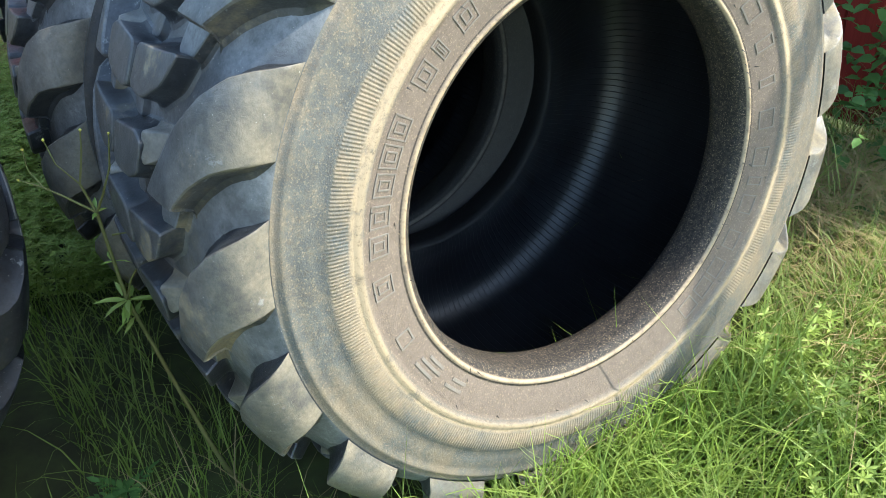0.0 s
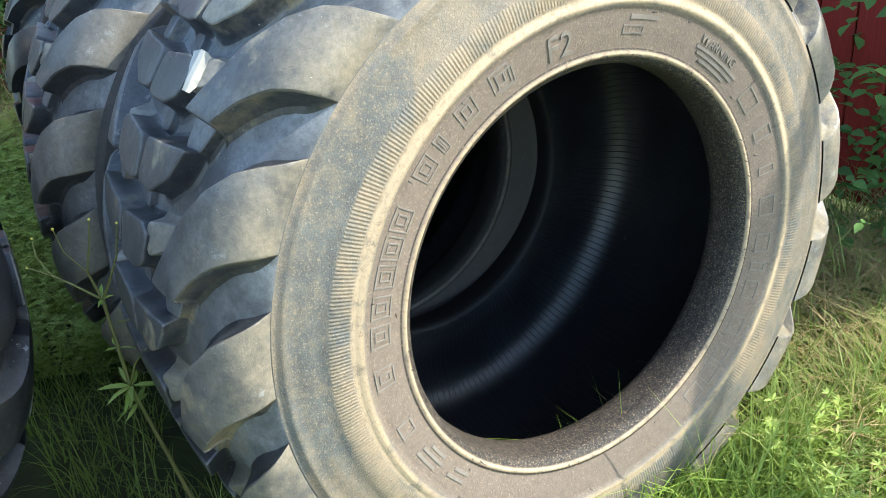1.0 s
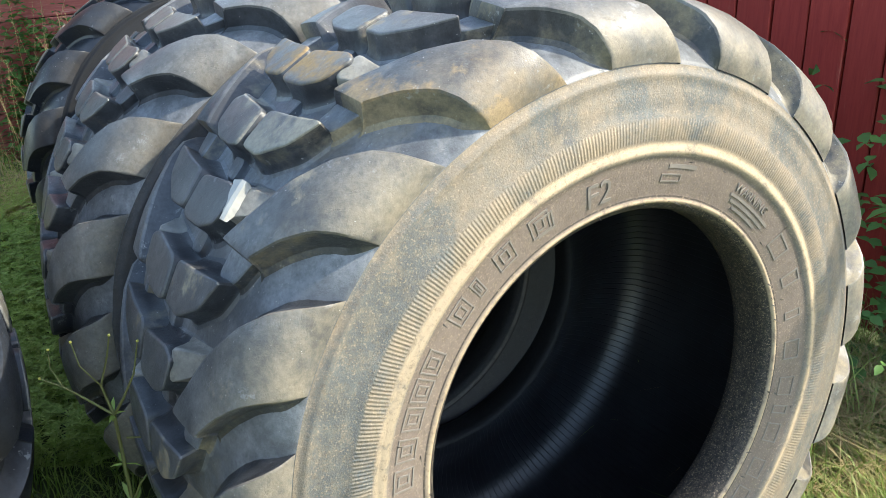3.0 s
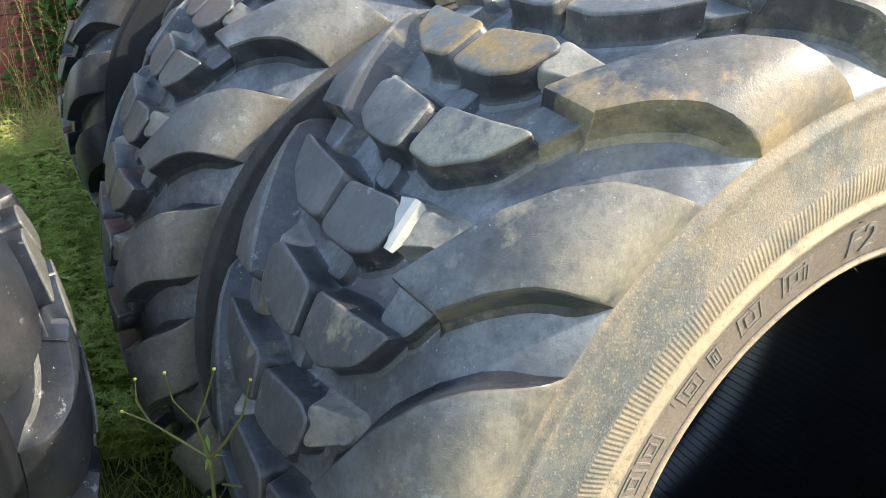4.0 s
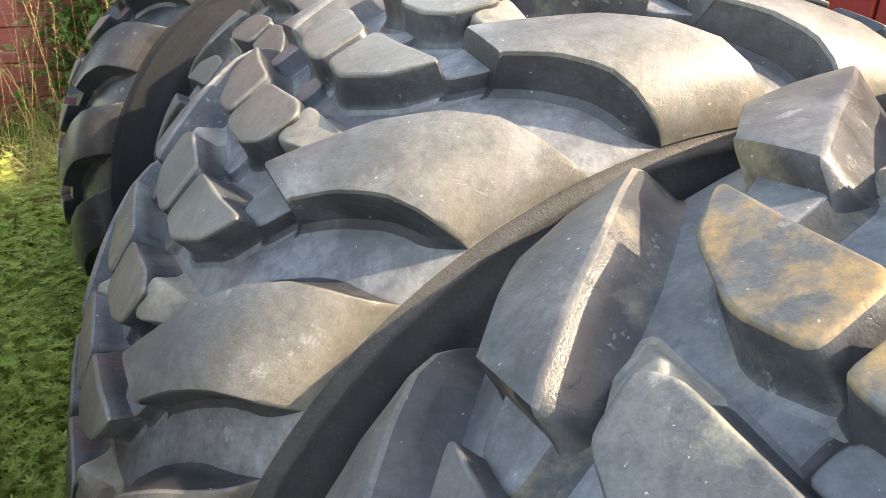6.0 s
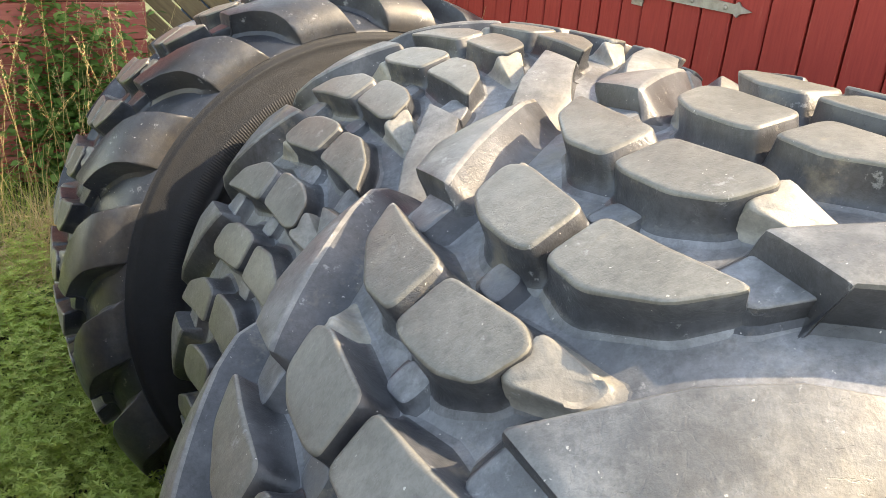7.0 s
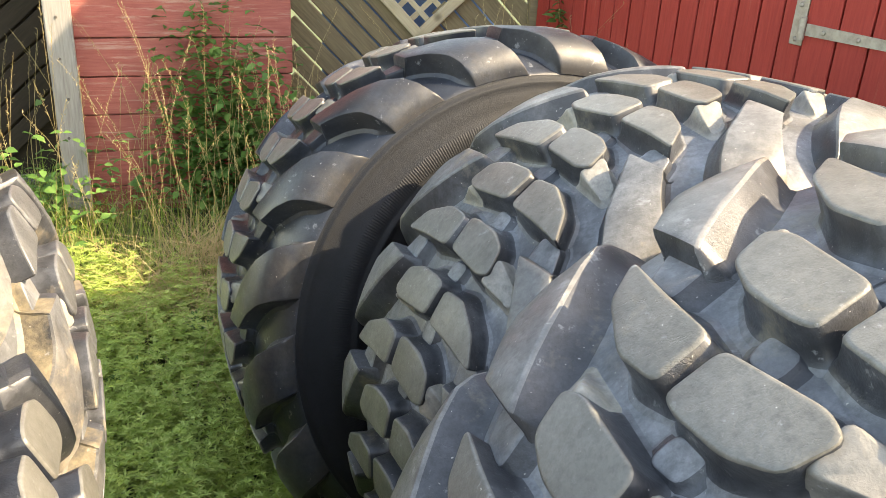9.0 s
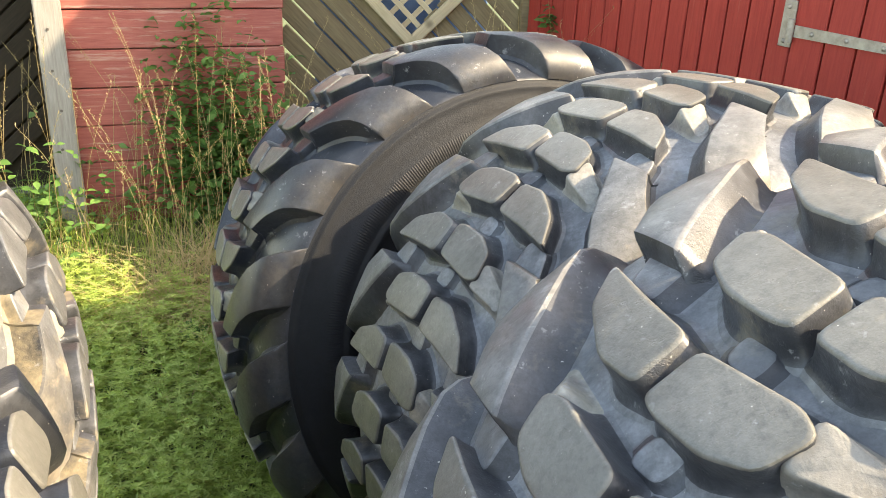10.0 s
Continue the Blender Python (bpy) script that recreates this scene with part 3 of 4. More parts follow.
def red_plank_wall():
    """Red wall of upright planks with a low gate on a long strap hinge; dark boards, roof and header added to darken
    the gate's opening.
    """
    p, q = (-1.03, 5.5), (1.82, 1.70)
    m, length = frame_of(p, q)
    wall = structure("wall_north", "red painted wall of upright planks", "wall", m)
    door_a, door_b, door_top = 1.545, 2.58, 1.227
    # unseen upper heights, set for the shade they cast on the yard
    low, tall = 2.35, 3.1
    backing("backing", wall, door_a, 0.04, tall - 0.03, (door_a / 2, 0.05, tall / 2), SHADE_DARK_WOOD)
    backing("backing", wall, length - door_b, 0.04, low - 0.04, (length / 2 + door_b / 2, 0.05, low / 2), SHADE_DARK_WOOD)
    rng = random.Random(7)
    door = tagged(new("door_1"), "low red plank gate with long grey strap hinge", "door", kind="structure")
    door.matrix_basis = m
    x = 0.0
    while x < length - 0.05:
        w = (0.098 if x < 1.4 else 0.125) * rng.uniform(0.92, 1.08)
        if x < door_a < x + w + 0.03:
            w = door_a - x
        if x < door_b < x + w + 0.03:
            w = door_b - x
        in_door = door_a - 1e-6 <= x < door_b - 1e-6
        top = door_top if in_door else (tall if x < door_a else low)
        me = box_mesh("plank", w - 0.007, 0.024, top - 0.03, RED_PLANK, 0.004)
        part_of("plank", me, door if in_door else wall, pose(x + w / 2, rng.uniform(-0.003, 0.003) + (-0.004 if in_door else 0), top / 2 + 0.015, 0, 0, rng.uniform(-0.4, 0.4)))
        x += w
    part_of("ledge", box_mesh("ledge", door_b - door_a - 0.02, 0.03, 0.12, SHADE_DARK_WOOD, 0.004), door, pose((door_a + door_b) / 2, 0.03, 1.08))
    part_of("cap_rail", box_mesh("cap_rail", door_b - door_a - 0.01, 0.05, 0.02, GREY_WOOD, 0.004), door, pose((door_a + door_b) / 2, 0.012, door_top + 0.012))
    # strap hinge
    bm = bmesh.new()
    tip = [(0, -0.019), (0.36, -0.015), (0.375, -0.024), (0.385, -0.012), (0.425, 0.0), (0.385, 0.012), (0.375, 0.024), (0.36, 0.015), (0, 0.019)]
    vs = [bm.verts.new((x, 0, z)) for x, z in tip]
    f = bm.faces.new(vs)
    ex = bmesh.ops.extrude_face_region(bm, geom=[f])
    bmesh.ops.translate(bm, verts=[v for v in ex["geom"] if isinstance(v, bmesh.types.BMVert)], vec=(0, -0.006, 0))
    bmesh.ops.recalc_face_normals(bm, faces=bm.faces)
    me = bpy.data.meshes.new("strap")
    bm.to_mesh(me)
    bm.free()
    me.materials.append(STEEL)
    hinge = part_of("hinge", me, door, pose(1.56, -0.019, 1.083), "long grey galvanised strap hinge")
    plate = part_of("hinge_plate", box_mesh("hinge_plate", 0.05, 0.008, 0.15, STEEL, 0.002), hinge, pose(-0.035, 0.0, 0.02))
    knuckle = bmesh.new()
    bmesh.ops.create_cone(knuckle, cap_ends=True, segments=14, radius1=0.012, radius2=0.012, depth=0.075)
    me = bpy.data.meshes.new("knuckle")
    knuckle.to_mesh(me)
    knuckle.free()
    me.materials.append(STEEL)
    part_of("knuckle", me, hinge, pose(-0.012, -0.012, 0.0))
    bolt = bmesh.new()
    bmesh.ops.create_icosphere(bolt, subdivisions=1, radius=0.009)
    me = bpy.data.meshes.new("bolt")
    bolt.to_mesh(me)
    bolt.free()
    me.materials.append(STEEL)
    for x, z in ((-0.035, 0.075), (-0.035, -0.035), (0.07, 0), (0.2, 0), (0.33, 0)):
        part_of("bolt", me, hinge, pose(x, -0.008, z))
    # dark boards, unseen roof and header, added to keep the gate's opening dark
    room = tagged(new("wall_back", box_mesh("wall_back", 3.4, 0.05, 2.4, SHADE_DARK_WOOD)), "dark boards added behind the red gate for its dark inside", "wall", kind="structure")
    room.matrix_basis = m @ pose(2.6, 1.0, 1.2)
    roof = tagged(new("building_roof", box_mesh("building_roof", length, 1.25, 0.05, SHADE_DARK_WOOD, 0.01)), "unseen wooden roof added over the red building to keep sun out", "roof", kind="structure")
    roof.matrix_basis = m @ pose(length / 2, 0.66, low + 0.03)
    part_of("header", box_mesh("header", door_b - door_a, 0.03, 0.3, RED_PLANK, 0.004), wall, pose((door_a + door_b) / 2, 0.01, low - 0.15))


red_board_wall()
dark_shed()
fence()
red_plank_wall()

# ---- an unseen leaning pole, added to cast a shadow band on the dusty tyre ----
def shadow_pole():
    on_tyre = [Vector((0.630, 1.467, 0.79)), Vector((0.413, 1.297, 0.275))]
    a, b = (p + SUN_DIR * 1.7 for p in on_tyre)
    d = (a - b).normalized()
    top, foot = b + d * 1.5, b - d * (b.z + 0.05) / d.z
    V, F = tube([foot.lerp(top, k / 8) + Vector((0.006 * math.sin(k * 2.1), 0.005 * math.cos(k * 1.7), 0)) for k in range(9)], 0.040, 0.034, 10)
    tagged(new("wooden_pole", mesh_of("wooden_pole", V, F, [GREY_WOOD])), "unseen leaning pole added to cast a shadow band on the dusty tyre", "pole")


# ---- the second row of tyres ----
# second and third coloured darker for shade, the last tan for sun on it
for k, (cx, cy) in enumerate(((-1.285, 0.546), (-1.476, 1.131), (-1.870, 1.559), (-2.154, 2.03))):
    tyre((cx, cy, 0.665), 31.0, 3.0, 18, 4 + 5 * k, "huge black forestry tyre in the second row, darkened for shade" if k in (1, 2) else "huge grey forestry tyre in the second row across the grass strip", darkened=k in (1, 2), wide=0.86, dusty=k == 3)


# ---- plants ----
RNG = np.random.default_rng(11)
FEET = [((0.03, 1.467), 31.8), ((-0.36, 2.0), 26.4), ((-0.58, 2.705), 32.5), ((-1.0, 3.2), 28.4), ((-1.285, 0.546), 31), ((-1.476, 1.131), 31), ((-1.870, 1.559), 31), ((-2.154, 2.03), 31)]


def clear(x, y, side=0.56):
    """True where no tyre stands."""
    ok = np.ones(len(x), bool)
    for (cx, cy), az in FEET:
        a = radians(az)
        dx, dy = x - cx, y - cy
        ax, la = dx * math.sin(a) - dy * math.cos(a), dx * math.cos(a) + dy * math.sin(a)
        ok &= ~((np.abs(ax) < 0.33) & (np.abs(la) < side))
    # this side of the red plank wall
    ok &= (x + 1.03) * 0.8 + (y - 5.5) * 0.6 < -0.03
    return ok


def ribbon_field(name, x, y, z0, height, width, lean, mat, label, category, droop=0.5, kind="stuff"):
    """Many bent, tapering blades in one mesh."""
    n = len(x)
    az = RNG.uniform(0, 2 * np.pi, n)
    dirx, diry = np.cos(az), np.sin(az)
    tw = az + np.pi / 2 + RNG.uniform(-0.6, 0.6, n)
    sx, sy = np.cos(tw) * width / 2, np.sin(tw) * width / 2
    ts = np.array([0.0, 0.35, 0.7, 1.0])
    V = np.zeros((n, 7, 3))
    for i, t in enumerate(ts):
        off = lean * (t ** 1.7) * height
        px, py = x + dirx * off, y + diry * off
        pz = z0 + height * (t - droop * lean * t ** 3)
        w = (1 - t) ** 0.6
        if i < 3:
            V[:, 2 * i] = np.stack([px - sx * w, py - sy * w, pz], 1)
            V[:, 2 * i + 1] = np.stack([px + sx * w, py + sy * w, pz], 1)
        else:
            V[:, 6] = np.stack([px, py, pz], 1)
    base = (np.arange(n) * 7)[:, None]
    quads = np.concatenate([base + np.array([0, 1, 3, 2]), base + np.array([2, 3, 5, 4])]).tolist()
    tris = (base + np.array([4, 5, 6])).tolist()
    me = mesh_of(name, V.reshape(-1, 3).tolist(), quads + tris, [mat])
    return tagged(new(name, me), label, category, kind=kind)


def scatter(n, x0, x1, y0, y1, side=0.56, patch=None):
    x, y = RNG.uniform(x0, x1, n), RNG.uniform(y0, y1, n)
    keep = clear(x, y, side)
    if patch:
        f = np.array([noise.noise((a * patch[0], b * patch[0], patch[1])) for a, b in zip(x, y)])
        keep &= f > patch[2]
    return x[keep], y[keep]


def grass():
    x, y = scatter(60000, -3.4, 2.6, -0.4, 5.2)
    n = len(x)
    strip = (x < -1.0) & (y > 1.9) & (y < 3.9)
    h = (RNG.gamma(5, 0.022, n) + 0.03) * np.where(strip, 0.55, 1.0)
    ribbon_field("grass", x, y, -0.03, h + 0.03, RNG.uniform(0.002, 0.0055, n), RNG.uniform(0.1, 1.0, n), GRASS, "long uncut green grass of the yard", "grass")
    x, y = scatter(9000, 0.25, 2.4, 0.2, 2.4)
    n = len(x)
    ribbon_field("grass", x, y, -0.03, RNG.gamma(6, 0.03, n) + 0.08, RNG.uniform(0.002, 0.006, n), RNG.uniform(0.2, 1.1, n), GRASS, "tall green grass beside the dusty tyre", "grass")
    a = radians(32.6)                                   # along the foot of the dusty tyre
    la, ax = RNG.uniform(-0.75, 0.95, 5200), 0.335 + RNG.gamma(1.6, 0.07, 5200)
    x, y = 0.03 + ax * math.sin(a) + la * math.cos(a), 1.467 - ax * math.cos(a) + la * math.sin(a)
    n = len(x)
    ribbon_field("grass", x, y, -0.03, (RNG.gamma(6, 0.024, n) + 0.10), RNG.uniform(0.002, 0.006, n), RNG.uniform(0.2, 1.0, n), GRASS, "green grass growing up against the dusty tyre", "grass")
    x, y = scatter(9000, -3.4, 2.6, 0.0, 5.2, 0.56, (1.6, 5.0, 0.05))
    n = len(x)
    ribbon_field("dry_grass", x, y, 0.0, RNG.gamma(5, 0.03, n) + 0.04, RNG.uniform(0.0015, 0.004, n), RNG.uniform(0.4, 1.5, n), STRAW, "dry yellow straw among the grass", "grass")


def straw_patch(n, x0, x1, y0, y1):
    """Flattened dry grass."""
    x, y = scatter(n, x0, x1, y0, y1)
    n = len(x)
    ribbon_field("dry_grass", x, y, 0.04, RNG.gamma(5, 0.03, n) + 0.05, RNG.uniform(0.0015, 0.004, n), RNG.uniform(1.0, 2.2, n), STRAW, "patch of flattened dry yellow grass", "grass", 0.3)


def leaf_field(name, P, D, size, wide, mat, label, category, kind="stuff", tag=True):
    """Small pointed leaves at P, each pointing along D: folded kites of four triangles."""
    n = len(P)
    D = D / np.linalg.norm(D, axis=1, keepdims=True)
    up = np.tile(np.array([0.0, 0.0, 1.0]), (n, 1)) + RNG.normal(0, 0.35, (n, 3))
    S = np.cross(D, up)
    S /= np.linalg.norm(S, axis=1, keepdims=True) + 1e-9
    U = np.cross(S, D)
    L, W = size[:, None], (size * wide)[:, None]
    V = np.stack([P, P + D * L * 0.3 + S * W * 0.45 + U * W * 0.12, P + D * L * 0.6 + S * W * 0.42 + U * W * 0.1, P + D * L - U * L * 0.12,
                  P + D * L * 0.6 - S * W * 0.42 + U * W * 0.1, P + D * L * 0.3 - S * W * 0.45 + U * W * 0.12, P + D * L * 0.45], 1)
    base = (np.arange(n) * 7)[:, None]
    f = np.concatenate([base + np.array(q) for q in ([0, 1, 6], [1, 2, 6], [2, 3, 6], [3, 4, 6], [4, 5, 6], [5, 0, 6])]).tolist()
    ob = new(name, mesh_of(name, V.reshape(-1, 3).tolist(), f, [mat]))
    return tagged(ob, label, category, kind=kind) if tag else ob


def herbs(n, x0, x1, y0, y1, hmin, hmax, label, patch=None):
    """Bedstraw: upright stems with whorls of narrow leaves."""
    x, y = scatter(n, x0, x1, y0, y1, 0.50, patch)
    P, D, S = [], [], []
    sx, sy, sh = [], [], []
    for a, b in zip(x, y):
        h = RNG.uniform(hmin, hmax)
        la, lz = RNG.uniform(0, 6.28), RNG.uniform(0.0, 0.35)
        k = max(3, int(h / 0.028))
        for i in range(k):
            t = (i + 1) / k
            if t < 0.25 or (h < 0.2 and i < k - 4):
                continue
            c = (a + math.cos(la) * lz * h * t * t, b + math.sin(la) * lz * h * t * t, h * t + RNG.uniform(-0.012, 0.012))
            m = 7
            r = (0.030 - 0.012 * t) * RNG.uniform(0.85, 1.3)
            o = RNG.uniform(0, 6.28)
            for j in range(m):
                w = o + 6.283 * j / m
                P.append(c)
                D.append((math.cos(w), math.sin(w), RNG.uniform(0.1, 0.6)))
                S.append(r)
    leaf_field("bedstraw", np.array(P), np.array(D), np.array(S), 0.26, HERB, label, "weed")


def climber(n, centre, spread, label, mat, size=(0.03, 0.065)):
    """A bush of pointed leaves in pairs along rising stems."""
    P, D, S = [], [], []
    for _ in range(n):
        p = np.array(centre) + RNG.normal(0, 1, 3) * np.array(spread)
        p[2] = abs(p[2])
        w = RNG.uniform(0, 6.28)
        for k in range(2):
            P.append(p)
            D.append((math.cos(w + 3.14 * k), math.sin(w + 3.14 * k), RNG.uniform(-0.5, 0.3)))
            S.append(RNG.uniform(*size))
    return leaf_field("nettle_bush", np.array(P), np.array(D), np.array(S), 0.62, mat, label, "weed")



# ---- lettering and wear on the dusty tyre ----
SIDE_R = np.array([0.359, 0.364, 0.385, 0.410, 0.419])
SIDE_S = np.array([0.266, 0.267, 0.272, 0.276, 0.277])


def on_side(theta, r, out=0.0):
    """A point of the near sidewall's lettering band."""
    a = radians(theta)
    s, r = side_at(float(np.interp(r, SIDE_R, SIDE_S)), r)
    return (r * math.cos(a), -(s + out), r * math.sin(a))


def raised_text(word, theta, r, height, parent):
    """Raised writing that follows the sidewall."""
    cu = bpy.data.curves.new("writing", "FONT")
    cu.body = word
    cu.size = height * 1.38
    cu.align_x = "CENTER"
    cu.extrude = 0.0012
    cu.resolution_u = 3
    ob = bpy.data.objects.new("writing_source", cu)
    scene.collection.objects.link(ob)
    bpy.context.view_layer.update()
    me = bpy.data.meshes.new_from_object(ob.evaluated_get(bpy.context.evaluated_depsgraph_get()))
    bpy.data.objects.remove(ob)
    for v in me.vertices:
        x, y, z = v.co
        rr = r + y - height / 2
        v.co = on_side(theta - math.degrees(x / r), rr, 0.0009 + z)
    me.materials.clear()
    me.materials.append(SIDE_TEXT)
    part_of("writing", me, parent, None, "raised writing")


def raised_bar(theta, r, arc, height, parent, name="raised_mark", frame_w=0.0):
    """A raised plain mark: a bar, or an open frame, bent along the sidewall."""
    n = max(3, int(arc / 1.2))
    verts, faces = [], []

    def strip(t0, t1, r0, r1):
        k0 = len(verts)
        for i in range(n + 1):
            t = t0 + (t1 - t0) * i / n
            verts.extend((on_side(t, r0, -0.001), on_side(t, r0, 0.0013), on_side(t, r1, 0.0013), on_side(t, r1, -0.001)))
        for i in range(n):
            for j in range(3):
                a = k0 + i * 4 + j
                faces.append((a, a + 1, a + 5, a + 4))
        faces.append(tuple(k0 + j for j in (3, 2, 1, 0)))
        faces.append(tuple(k0 + n * 4 + j for j in range(4)))

    t0, t1, r0, r1 = theta + arc / 2, theta - arc / 2, r - height / 2, r + height / 2
    if frame_w:
        ft = math.degrees(frame_w / r)
        strip(t0, t1, r0, r0 + frame_w)
        strip(t0, t1, r1 - frame_w, r1)
        strip(t0, t0 - ft, r0, r1)
        strip(t1 + ft, t1, r0, r1)
    else:
        strip(t0, t1, r0, r1)
    part_of(name, mesh_of(name, verts, faces, [SIDE_TEXT], False), parent)


SIDE_TEXT = plain("dusty_raised_rubber", (0.165, 0.144, 0.125), (0.205, 0.180, 0.157), 60, 0.7)
for t in (180.4, 170.8, 164.4, 157.9, 152.1, 146.3, 135.4, 129.7, 121.8, 112.4):
    raised_bar(t, 0.395, 4.9 if t != 129.7 else 2.2, 0.032, dusty_tyre, frame_w=0.0022)
    raised_bar(t, 0.395, 2.2 if t != 129.7 else 0.8, 0.018, dusty_tyre, frame_w=0.0022)
raised_bar(111.3, 0.390, 4.6, 0.028, dusty_tyre, frame_w=0.003)
raised_text("F2", 97.0, 0.389, 0.036, dusty_tyre)
raised_text("WARNING", 49.5, 0.402, 0.014, dusty_tyre)
for r, a in ((0.389, 17.0), (0.381, 15.0), (0.373, 11.0)):
    raised_bar(48.0, r, a, 0.0045, dusty_tyre)
raised_bar(74.5, 0.405, 8.0, 0.006, dusty_tyre)
raised_bar(77.0, 0.388, 6.0, 0.012, dusty_tyre, frame_w=0.002)
raised_bar(31.4, 0.391, 6.0, 0.030, dusty_tyre, frame_w=0.0028)
raised_bar(20.2, 0.394, 3.4, 0.034, dusty_tyre, frame_w=0.0025)
for t in (9.4, -1.2, -11.8, -18.6, -25.3, -35.8, -44.5, -51.0, -58.0):
    raised_bar(t, 0.390, 5.4 if t not in (9.4, -18.6) else 2.4, 0.030, dusty_tyre, frame_w=0.0022)
raised_bar(195.3, 0.391, 4.0, 0.026, dusty_tyre, frame_w=0.003)
for t, r, a in ((206.0, 0.398, 7.0), (207.0, 0.386, 8.0), (208.0, 0.375, 6.0), (217.0, 0.392, 6.0), (218.0, 0.379, 5.0)):
    raised_bar(t, r, a, 0.005, dusty_tyre)


def moulding_hairs():
    """Short rubber whiskers left by the mould along the bead and on the lettering band."""
    rng = random.Random(9)
    bm = bmesh.new()
    for k in range(46):
        t = rng.uniform(0, 360)
        r0 = rng.choice((0.352, 0.353, 0.37, 0.412))
        p = Vector(on_side(t, max(r0, 0.36), 0.0)) if r0 > 0.36 else Vector((0.354 * math.cos(radians(t)), -0.318, 0.354 * math.sin(radians(t))))
        d = Vector((rng.uniform(-1, 1), -1.3, rng.uniform(-1, 1))).normalized()
        l = rng.uniform(0.006, 0.013)
        s = Vector((0.0009, 0, 0.0009))
        vs = [bm.verts.new(p - s), bm.verts.new(p + s), bm.verts.new(p + Vector((0.001, 0, -0.001))), bm.verts.new(p + d * l)]
        for tri in ((0, 1, 3), (1, 2, 3), (2, 0, 3)):
            bm.faces.new([vs[i] for i in tri])
    me = bpy.data.meshes.new("mould_whiskers")
    bm.to_mesh(me)
    bm.free()
    me.materials.append(SCREW)
    tagged(part_of("mould_whiskers", me, dusty_tyre), kind="stuff")


moulding_hairs()


def torn_edge(t0, t1, s, parent):
    """A pale ragged crescent where a block's end has torn, from its top over the edge."""
    n = 9
    rng = random.Random(3)
    verts, faces = [], []
    for i in range(n + 1):
        t = i / n
        th = t0 + (t1 - t0) * t
        w = (1 - t) ** 0.6 if t > 0.12 else t / 0.12
        j = rng.uniform(0.75, 1.25)
        for ds, h in ((-0.030 * w * j * (1 - 0.6 * t), 1.014), (-0.004, 1.014), (0.004, 0.93), (0.007 + 0.004 * w, 0.80 - 0.35 * w * j)):
            verts.append(on_tread(th, sig_of(s + ds), h))
    for i in range(n):
        a = i * 4
        faces += [(a + k, a + k + 1, a + k + 5, a + k + 4) for k in range(3)]
    part_of("torn_edge", mesh_of("torn_edge", verts, faces, [RAWRUB], False), parent, None, "pale torn rubber edge")


torn_edge(136.3, 141.5, 0.118, dusty_tyre)


shadow_pole()
grass()
herbs(6200, -2.6, -0.95, 1.9, 3.95, 0.05, 0.19, "low bright green bedstraw carpet on the grass strip", (1.1, 2.0, -0.5))
herbs(260, 0.55, 1.5, 0.45, 1.35, 0.12, 0.30, "bright green bedstraw growing beside the dusty tyre")
climber(1300, (-2.34, 4.78, 0.30), (0.19, 0.07, 0.24), "green nettles climbing on the red board wall", NETTLE)
climber(520, (1.30, 2.15, 0.45), (0.22, 0.22, 0.26), "dark green leafy weeds against the red plank wall", NETTLE)


def tall_grass(n, x0, x1, y0, y1, hmin, hmax, label):
    """Dry flowering grass: thin bent stalks, each with a loose seed head."""
    x, y = scatter(n, x0, x1, y0, y1)
    V, F = [], []
    for a, b in zip(x, y):
        h, az, lean = RNG.uniform(hmin, hmax), RNG.uniform(0, 6.28), RNG.uniform(0.05, 0.45)
        pts = [Vector((a + math.cos(az) * lean * h * t * t, b + math.sin(az) * lean * h * t * t, h * (t - 0.2 * lean * t ** 3))) for t in (0, 0.3, 0.6, 0.85, 1.0)]
        side = Vector((-math.sin(az), math.cos(az), 0))
        for w_dir in (side, Vector((math.cos(az), math.sin(az), 0))):
            k0 = len(V)
            for i, p in enumerate(pts):
                w = 0.0012 * (1 - 0.12 * i)
                V.extend((p - w_dir * w, p + w_dir * w))
            F.extend([(k0 + 2 * i, k0 + 2 * i + 1, k0 + 2 * i + 3, k0 + 2 * i + 2) for i in range(4)])
        for j in range(26):
            t = 0.72 + 0.28 * j / 25
            p = pts[2].lerp(pts[4], (t - 0.6) / 0.4)
            d = Vector((RNG.normal(), RNG.normal(), 1.2)).normalized() * RNG.uniform(0.008, 0.02)
            q = Vector((RNG.normal(), RNG.normal(), 0)).normalized() * 0.0018
            k0 = len(V)
            V.extend((p, p + d * 0.5 + q, p + d, p + d * 0.5 - q))
            F.append((k0, k0 + 1, k0 + 2, k0 + 3))
    tagged(new("tall_grass", mesh_of("tall_grass", V, F, [STRAW])), label, "grass", kind="stuff")


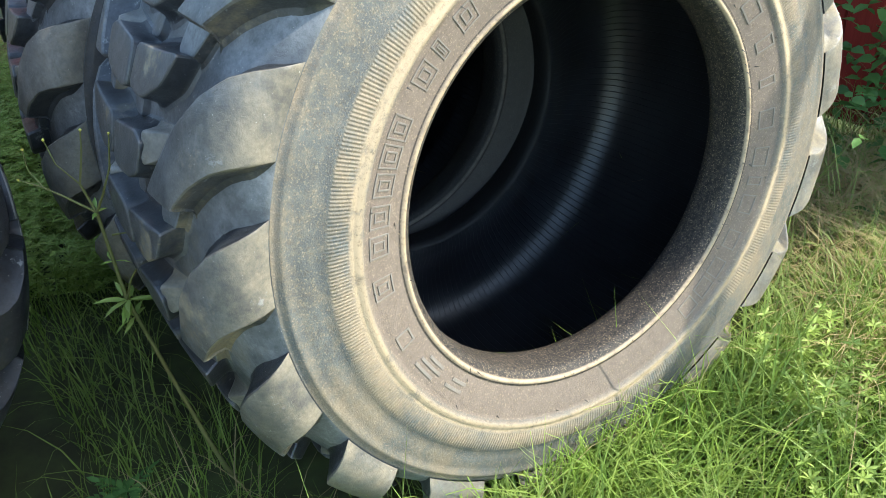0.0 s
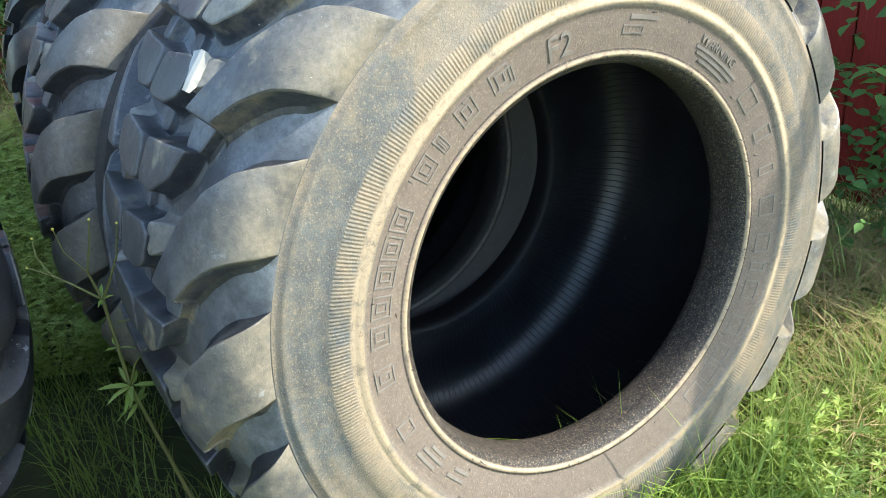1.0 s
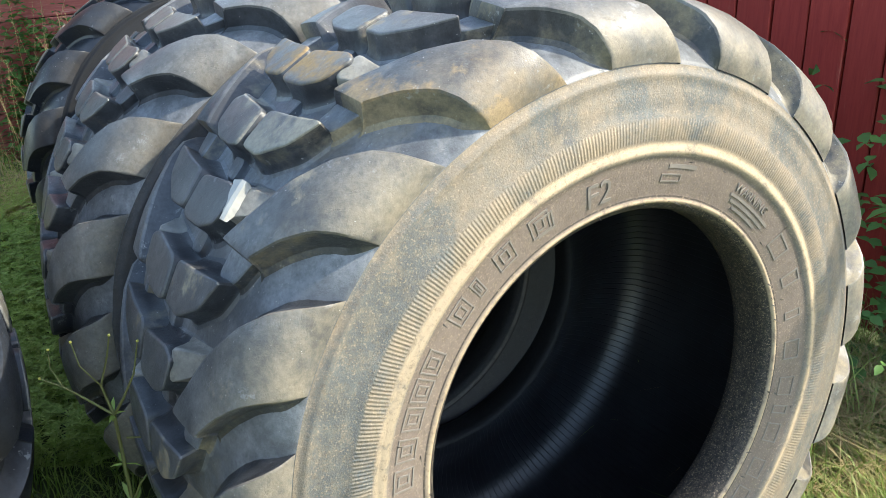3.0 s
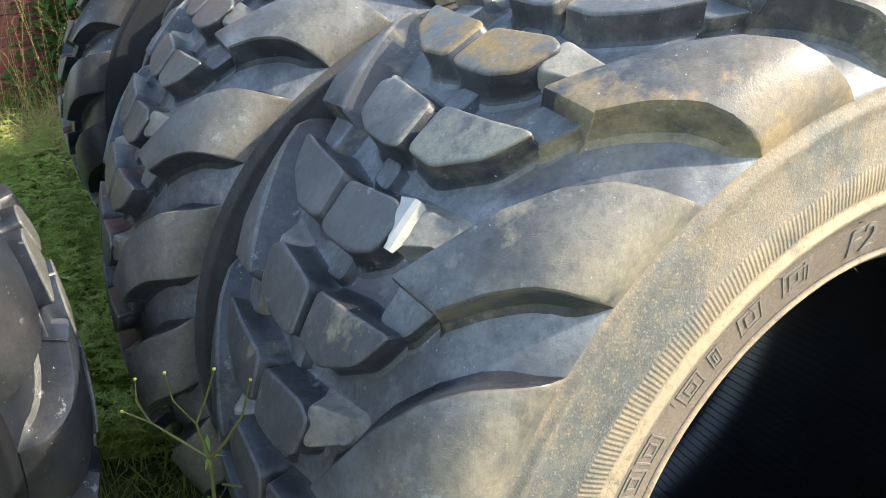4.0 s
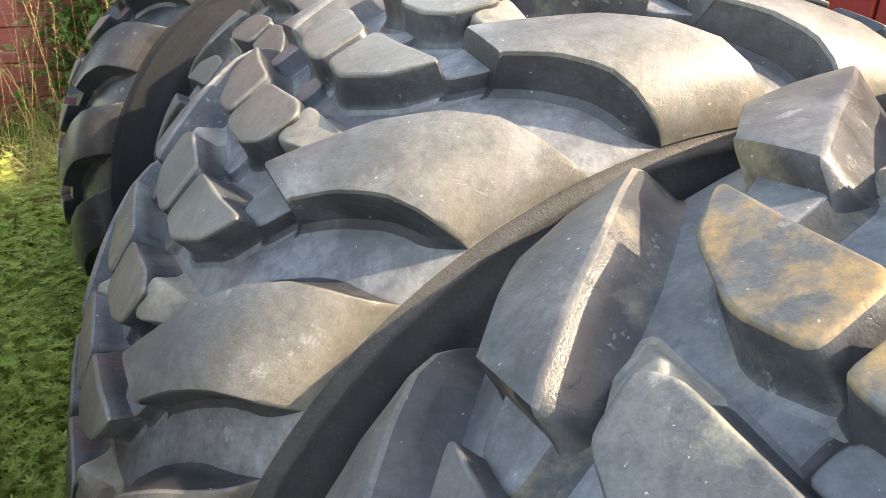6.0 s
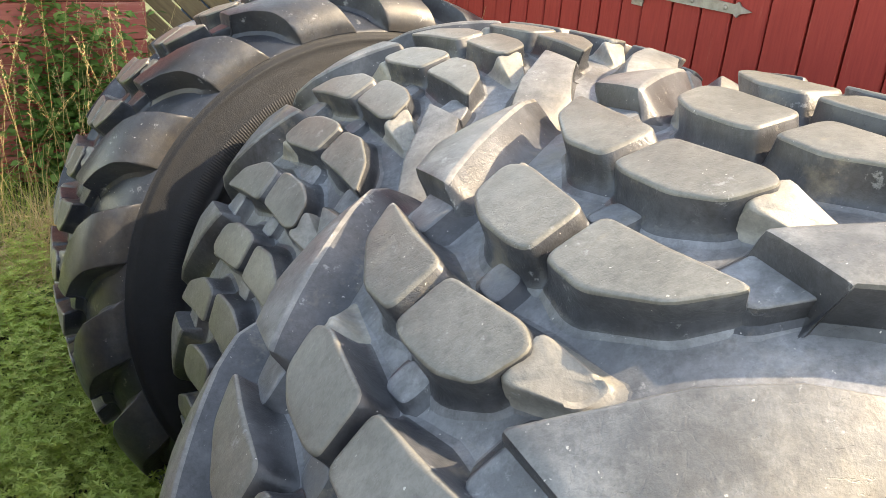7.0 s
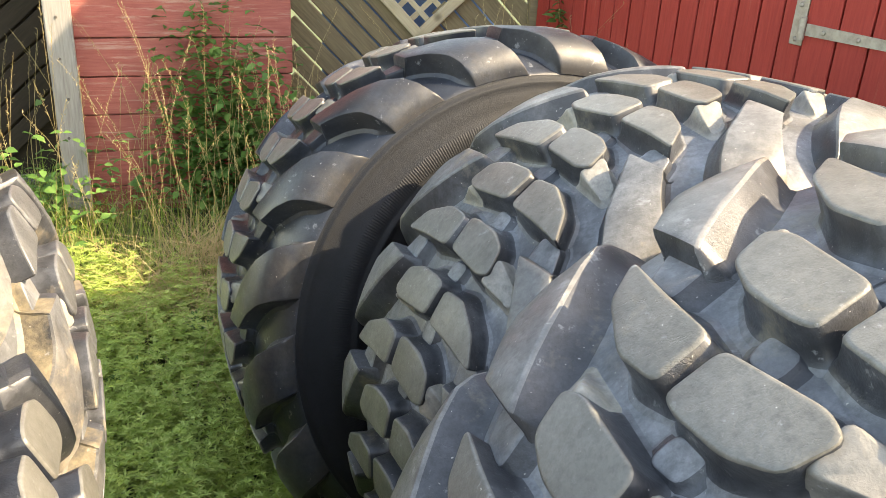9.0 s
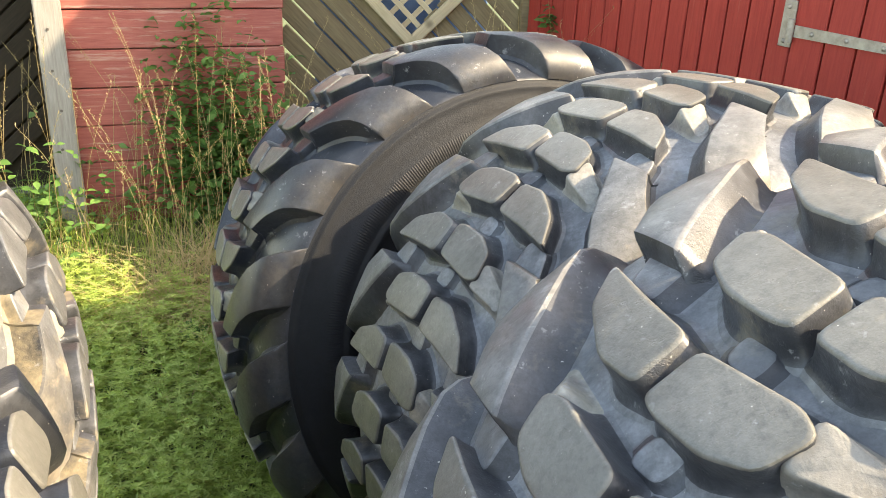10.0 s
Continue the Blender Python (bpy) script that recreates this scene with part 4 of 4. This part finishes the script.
def spindly_weed():
    """A tall thin forked weed with few leaves and small yellow flowers, between the rows of tyres."""
    weed = tagged(new("wild_weed"), "spindly forked green weed with tiny yellow buds between the tyres", "weed")
    weed.matrix_basis = Matrix.Translation((-0.585, 1.20, -0.04))
    branches = [
        ([(0.02, 0.0, 0.0), (-0.01, 0, 0.2), (-0.04, 0, 0.405), (-0.034, 0, 0.612)], 0.0045, 0.003),
        ([(-0.034, 0, 0.612), (-0.05, 0.01, 0.67), (-0.02, 0.0, 0.74), (-0.003, -0.01, 0.787)], 0.0026, 0.0012),
        ([(-0.034, 0, 0.612), (0.0, -0.02, 0.66), (0.035, -0.03, 0.72), (0.054, -0.03, 0.785)], 0.0026, 0.0012),
        ([(-0.034, 0, 0.612), (-0.08, 0.0, 0.65), (-0.12, 0.01, 0.67), (-0.16, 0.01, 0.69)], 0.0022, 0.001),
        ([(-0.04, 0, 0.405), (-0.005, -0.02, 0.47), (0.02, -0.02, 0.5), (0.05, -0.03, 0.51)], 0.0025, 0.001),
        ([(-0.02, 0, 0.56), (0.02, -0.02, 0.575), (0.055, -0.02, 0.56), (0.075, -0.02, 0.49)], 0.0018, 0.001),
        ([(-0.12, 0.01, 0.67), (-0.135, 0.01, 0.71), (-0.13, 0.01, 0.75)], 0.0014, 0.0009),
        ([(-0.05, 0.01, 0.67), (-0.075, 0.0, 0.72), (-0.08, 0.0, 0.77)], 0.0014, 0.0009),
    ]
    branches = [([(0.865 * x, 0.865 * y, 0.19 + 0.865 * z) for x, y, z in path], a, b) for path, a, b in branches]
    branches.append(([(0.05, 0.03, -0.02), (0.035, 0.0, 0.1), (0.017, 0.0, 0.19)], 0.0048, 0.0045))
    for path, a, b in branches:
        V, F = tube(path, a, b)
        part_of("stem", mesh_of("stem", V, F, [STEM]), weed)
        bud = bmesh.new()
        bmesh.ops.create_icosphere(bud, subdivisions=1, radius=0.0026)
        me = bpy.data.meshes.new("bud")
        bud.to_mesh(me)
        bud.free()
        me.materials.append(YELLOW)
        part_of("bud", me, weed, Matrix.Translation(path[-1]))
    P, D, S = [], [], []
    for z, n, l in ((0.405, 9, 0.065), (0.36, 6, 0.05), (0.612, 5, 0.035), (0.5, 3, 0.03)):
        for j in range(n):
            w = RNG.uniform(0, 6.28)
            P.append((-0.032, 0, 0.19 + 0.865 * z))
            D.append((math.cos(w), math.sin(w), RNG.uniform(-0.2, 0.5)))
            S.append(l * RNG.uniform(0.7, 1.2))
    leaves = leaf_field("leaves", np.array(P), np.array(D), np.array(S), 0.2, HERB, "", "", tag=False)
    leaves.parent = weed


YELLOW = plain("yellow_bud", (0.55, 0.45, 0.05), (0.6, 0.55, 0.15), 60, 0.6)
spindly_weed()


def mugwort(at, n, size, label):
    """A low rosette of deeply cut leaves."""
    P, D, S = [], [], []
    for _ in range(n):
        w = RNG.uniform(0, 6.28)
        d = Vector((math.cos(w), math.sin(w), RNG.uniform(0.1, 0.5)))
        for k in range(5):
            p = Vector(at) + d * size * 0.16 * k
            for sgn in (-1, 1):
                P.append(p)
                D.append(d * 0.7 + Vector((-d.y, d.x, 0)) * sgn * 0.8)
                S.append(size * (0.42 - 0.05 * k))
        P.append(Vector(at) + d * size * 0.7)
        D.append(d)
        S.append(size * 0.4)
    leaf_field("leafy_weed", np.array([tuple(p) for p in P]), np.array([tuple(d) for d in D]), np.array(S), 0.4, NETTLE, label, "weed", kind="")


mugwort((-0.72, 1.12, 0.10), 6, 0.075, "blue-green cut-leaved weed in the shaded grass")
mugwort((-1.95, 3.55, 0.10), 7, 0.08, "pale green broad-leaved weed on the grass strip")
mugwort((-2.05, 3.25, 0.08), 6, 0.07, "pale green broad-leaved weed on the grass strip")
tall_grass(95, -2.75, -1.7, 3.9, 4.85, 0.45, 1.05, "tall dry flowering grass before the red boards")
tall_grass(26, -1.4, -0.2, 4.5, 5.3, 0.9, 1.15, "tall dry grass stalks beside the fence")
tall_grass(25, -3.6, -2.8, 3.8, 5.0, 0.5, 0.95, "tall dry stalks beside the open shed")
climber(60, (-2.42, 4.80, 0.82), (0.05, 0.03, 0.16), "thin vine climbing the red boards", NETTLE, (0.025, 0.05))
climber(30, (-0.93, 5.30, 0.95), (0.03, 0.03, 0.12), "small green vine at the fence post", NETTLE, (0.03, 0.06))
climber(160, (-2.95, 4.35, 0.18), (0.2, 0.2, 0.14), "green weeds at the foot of the grey post", NETTLE)
straw_patch(2600, 0.75, 1.55, 1.25, 2.15)
straw_patch(1500, -2.3, -1.5, 3.6, 4.3)
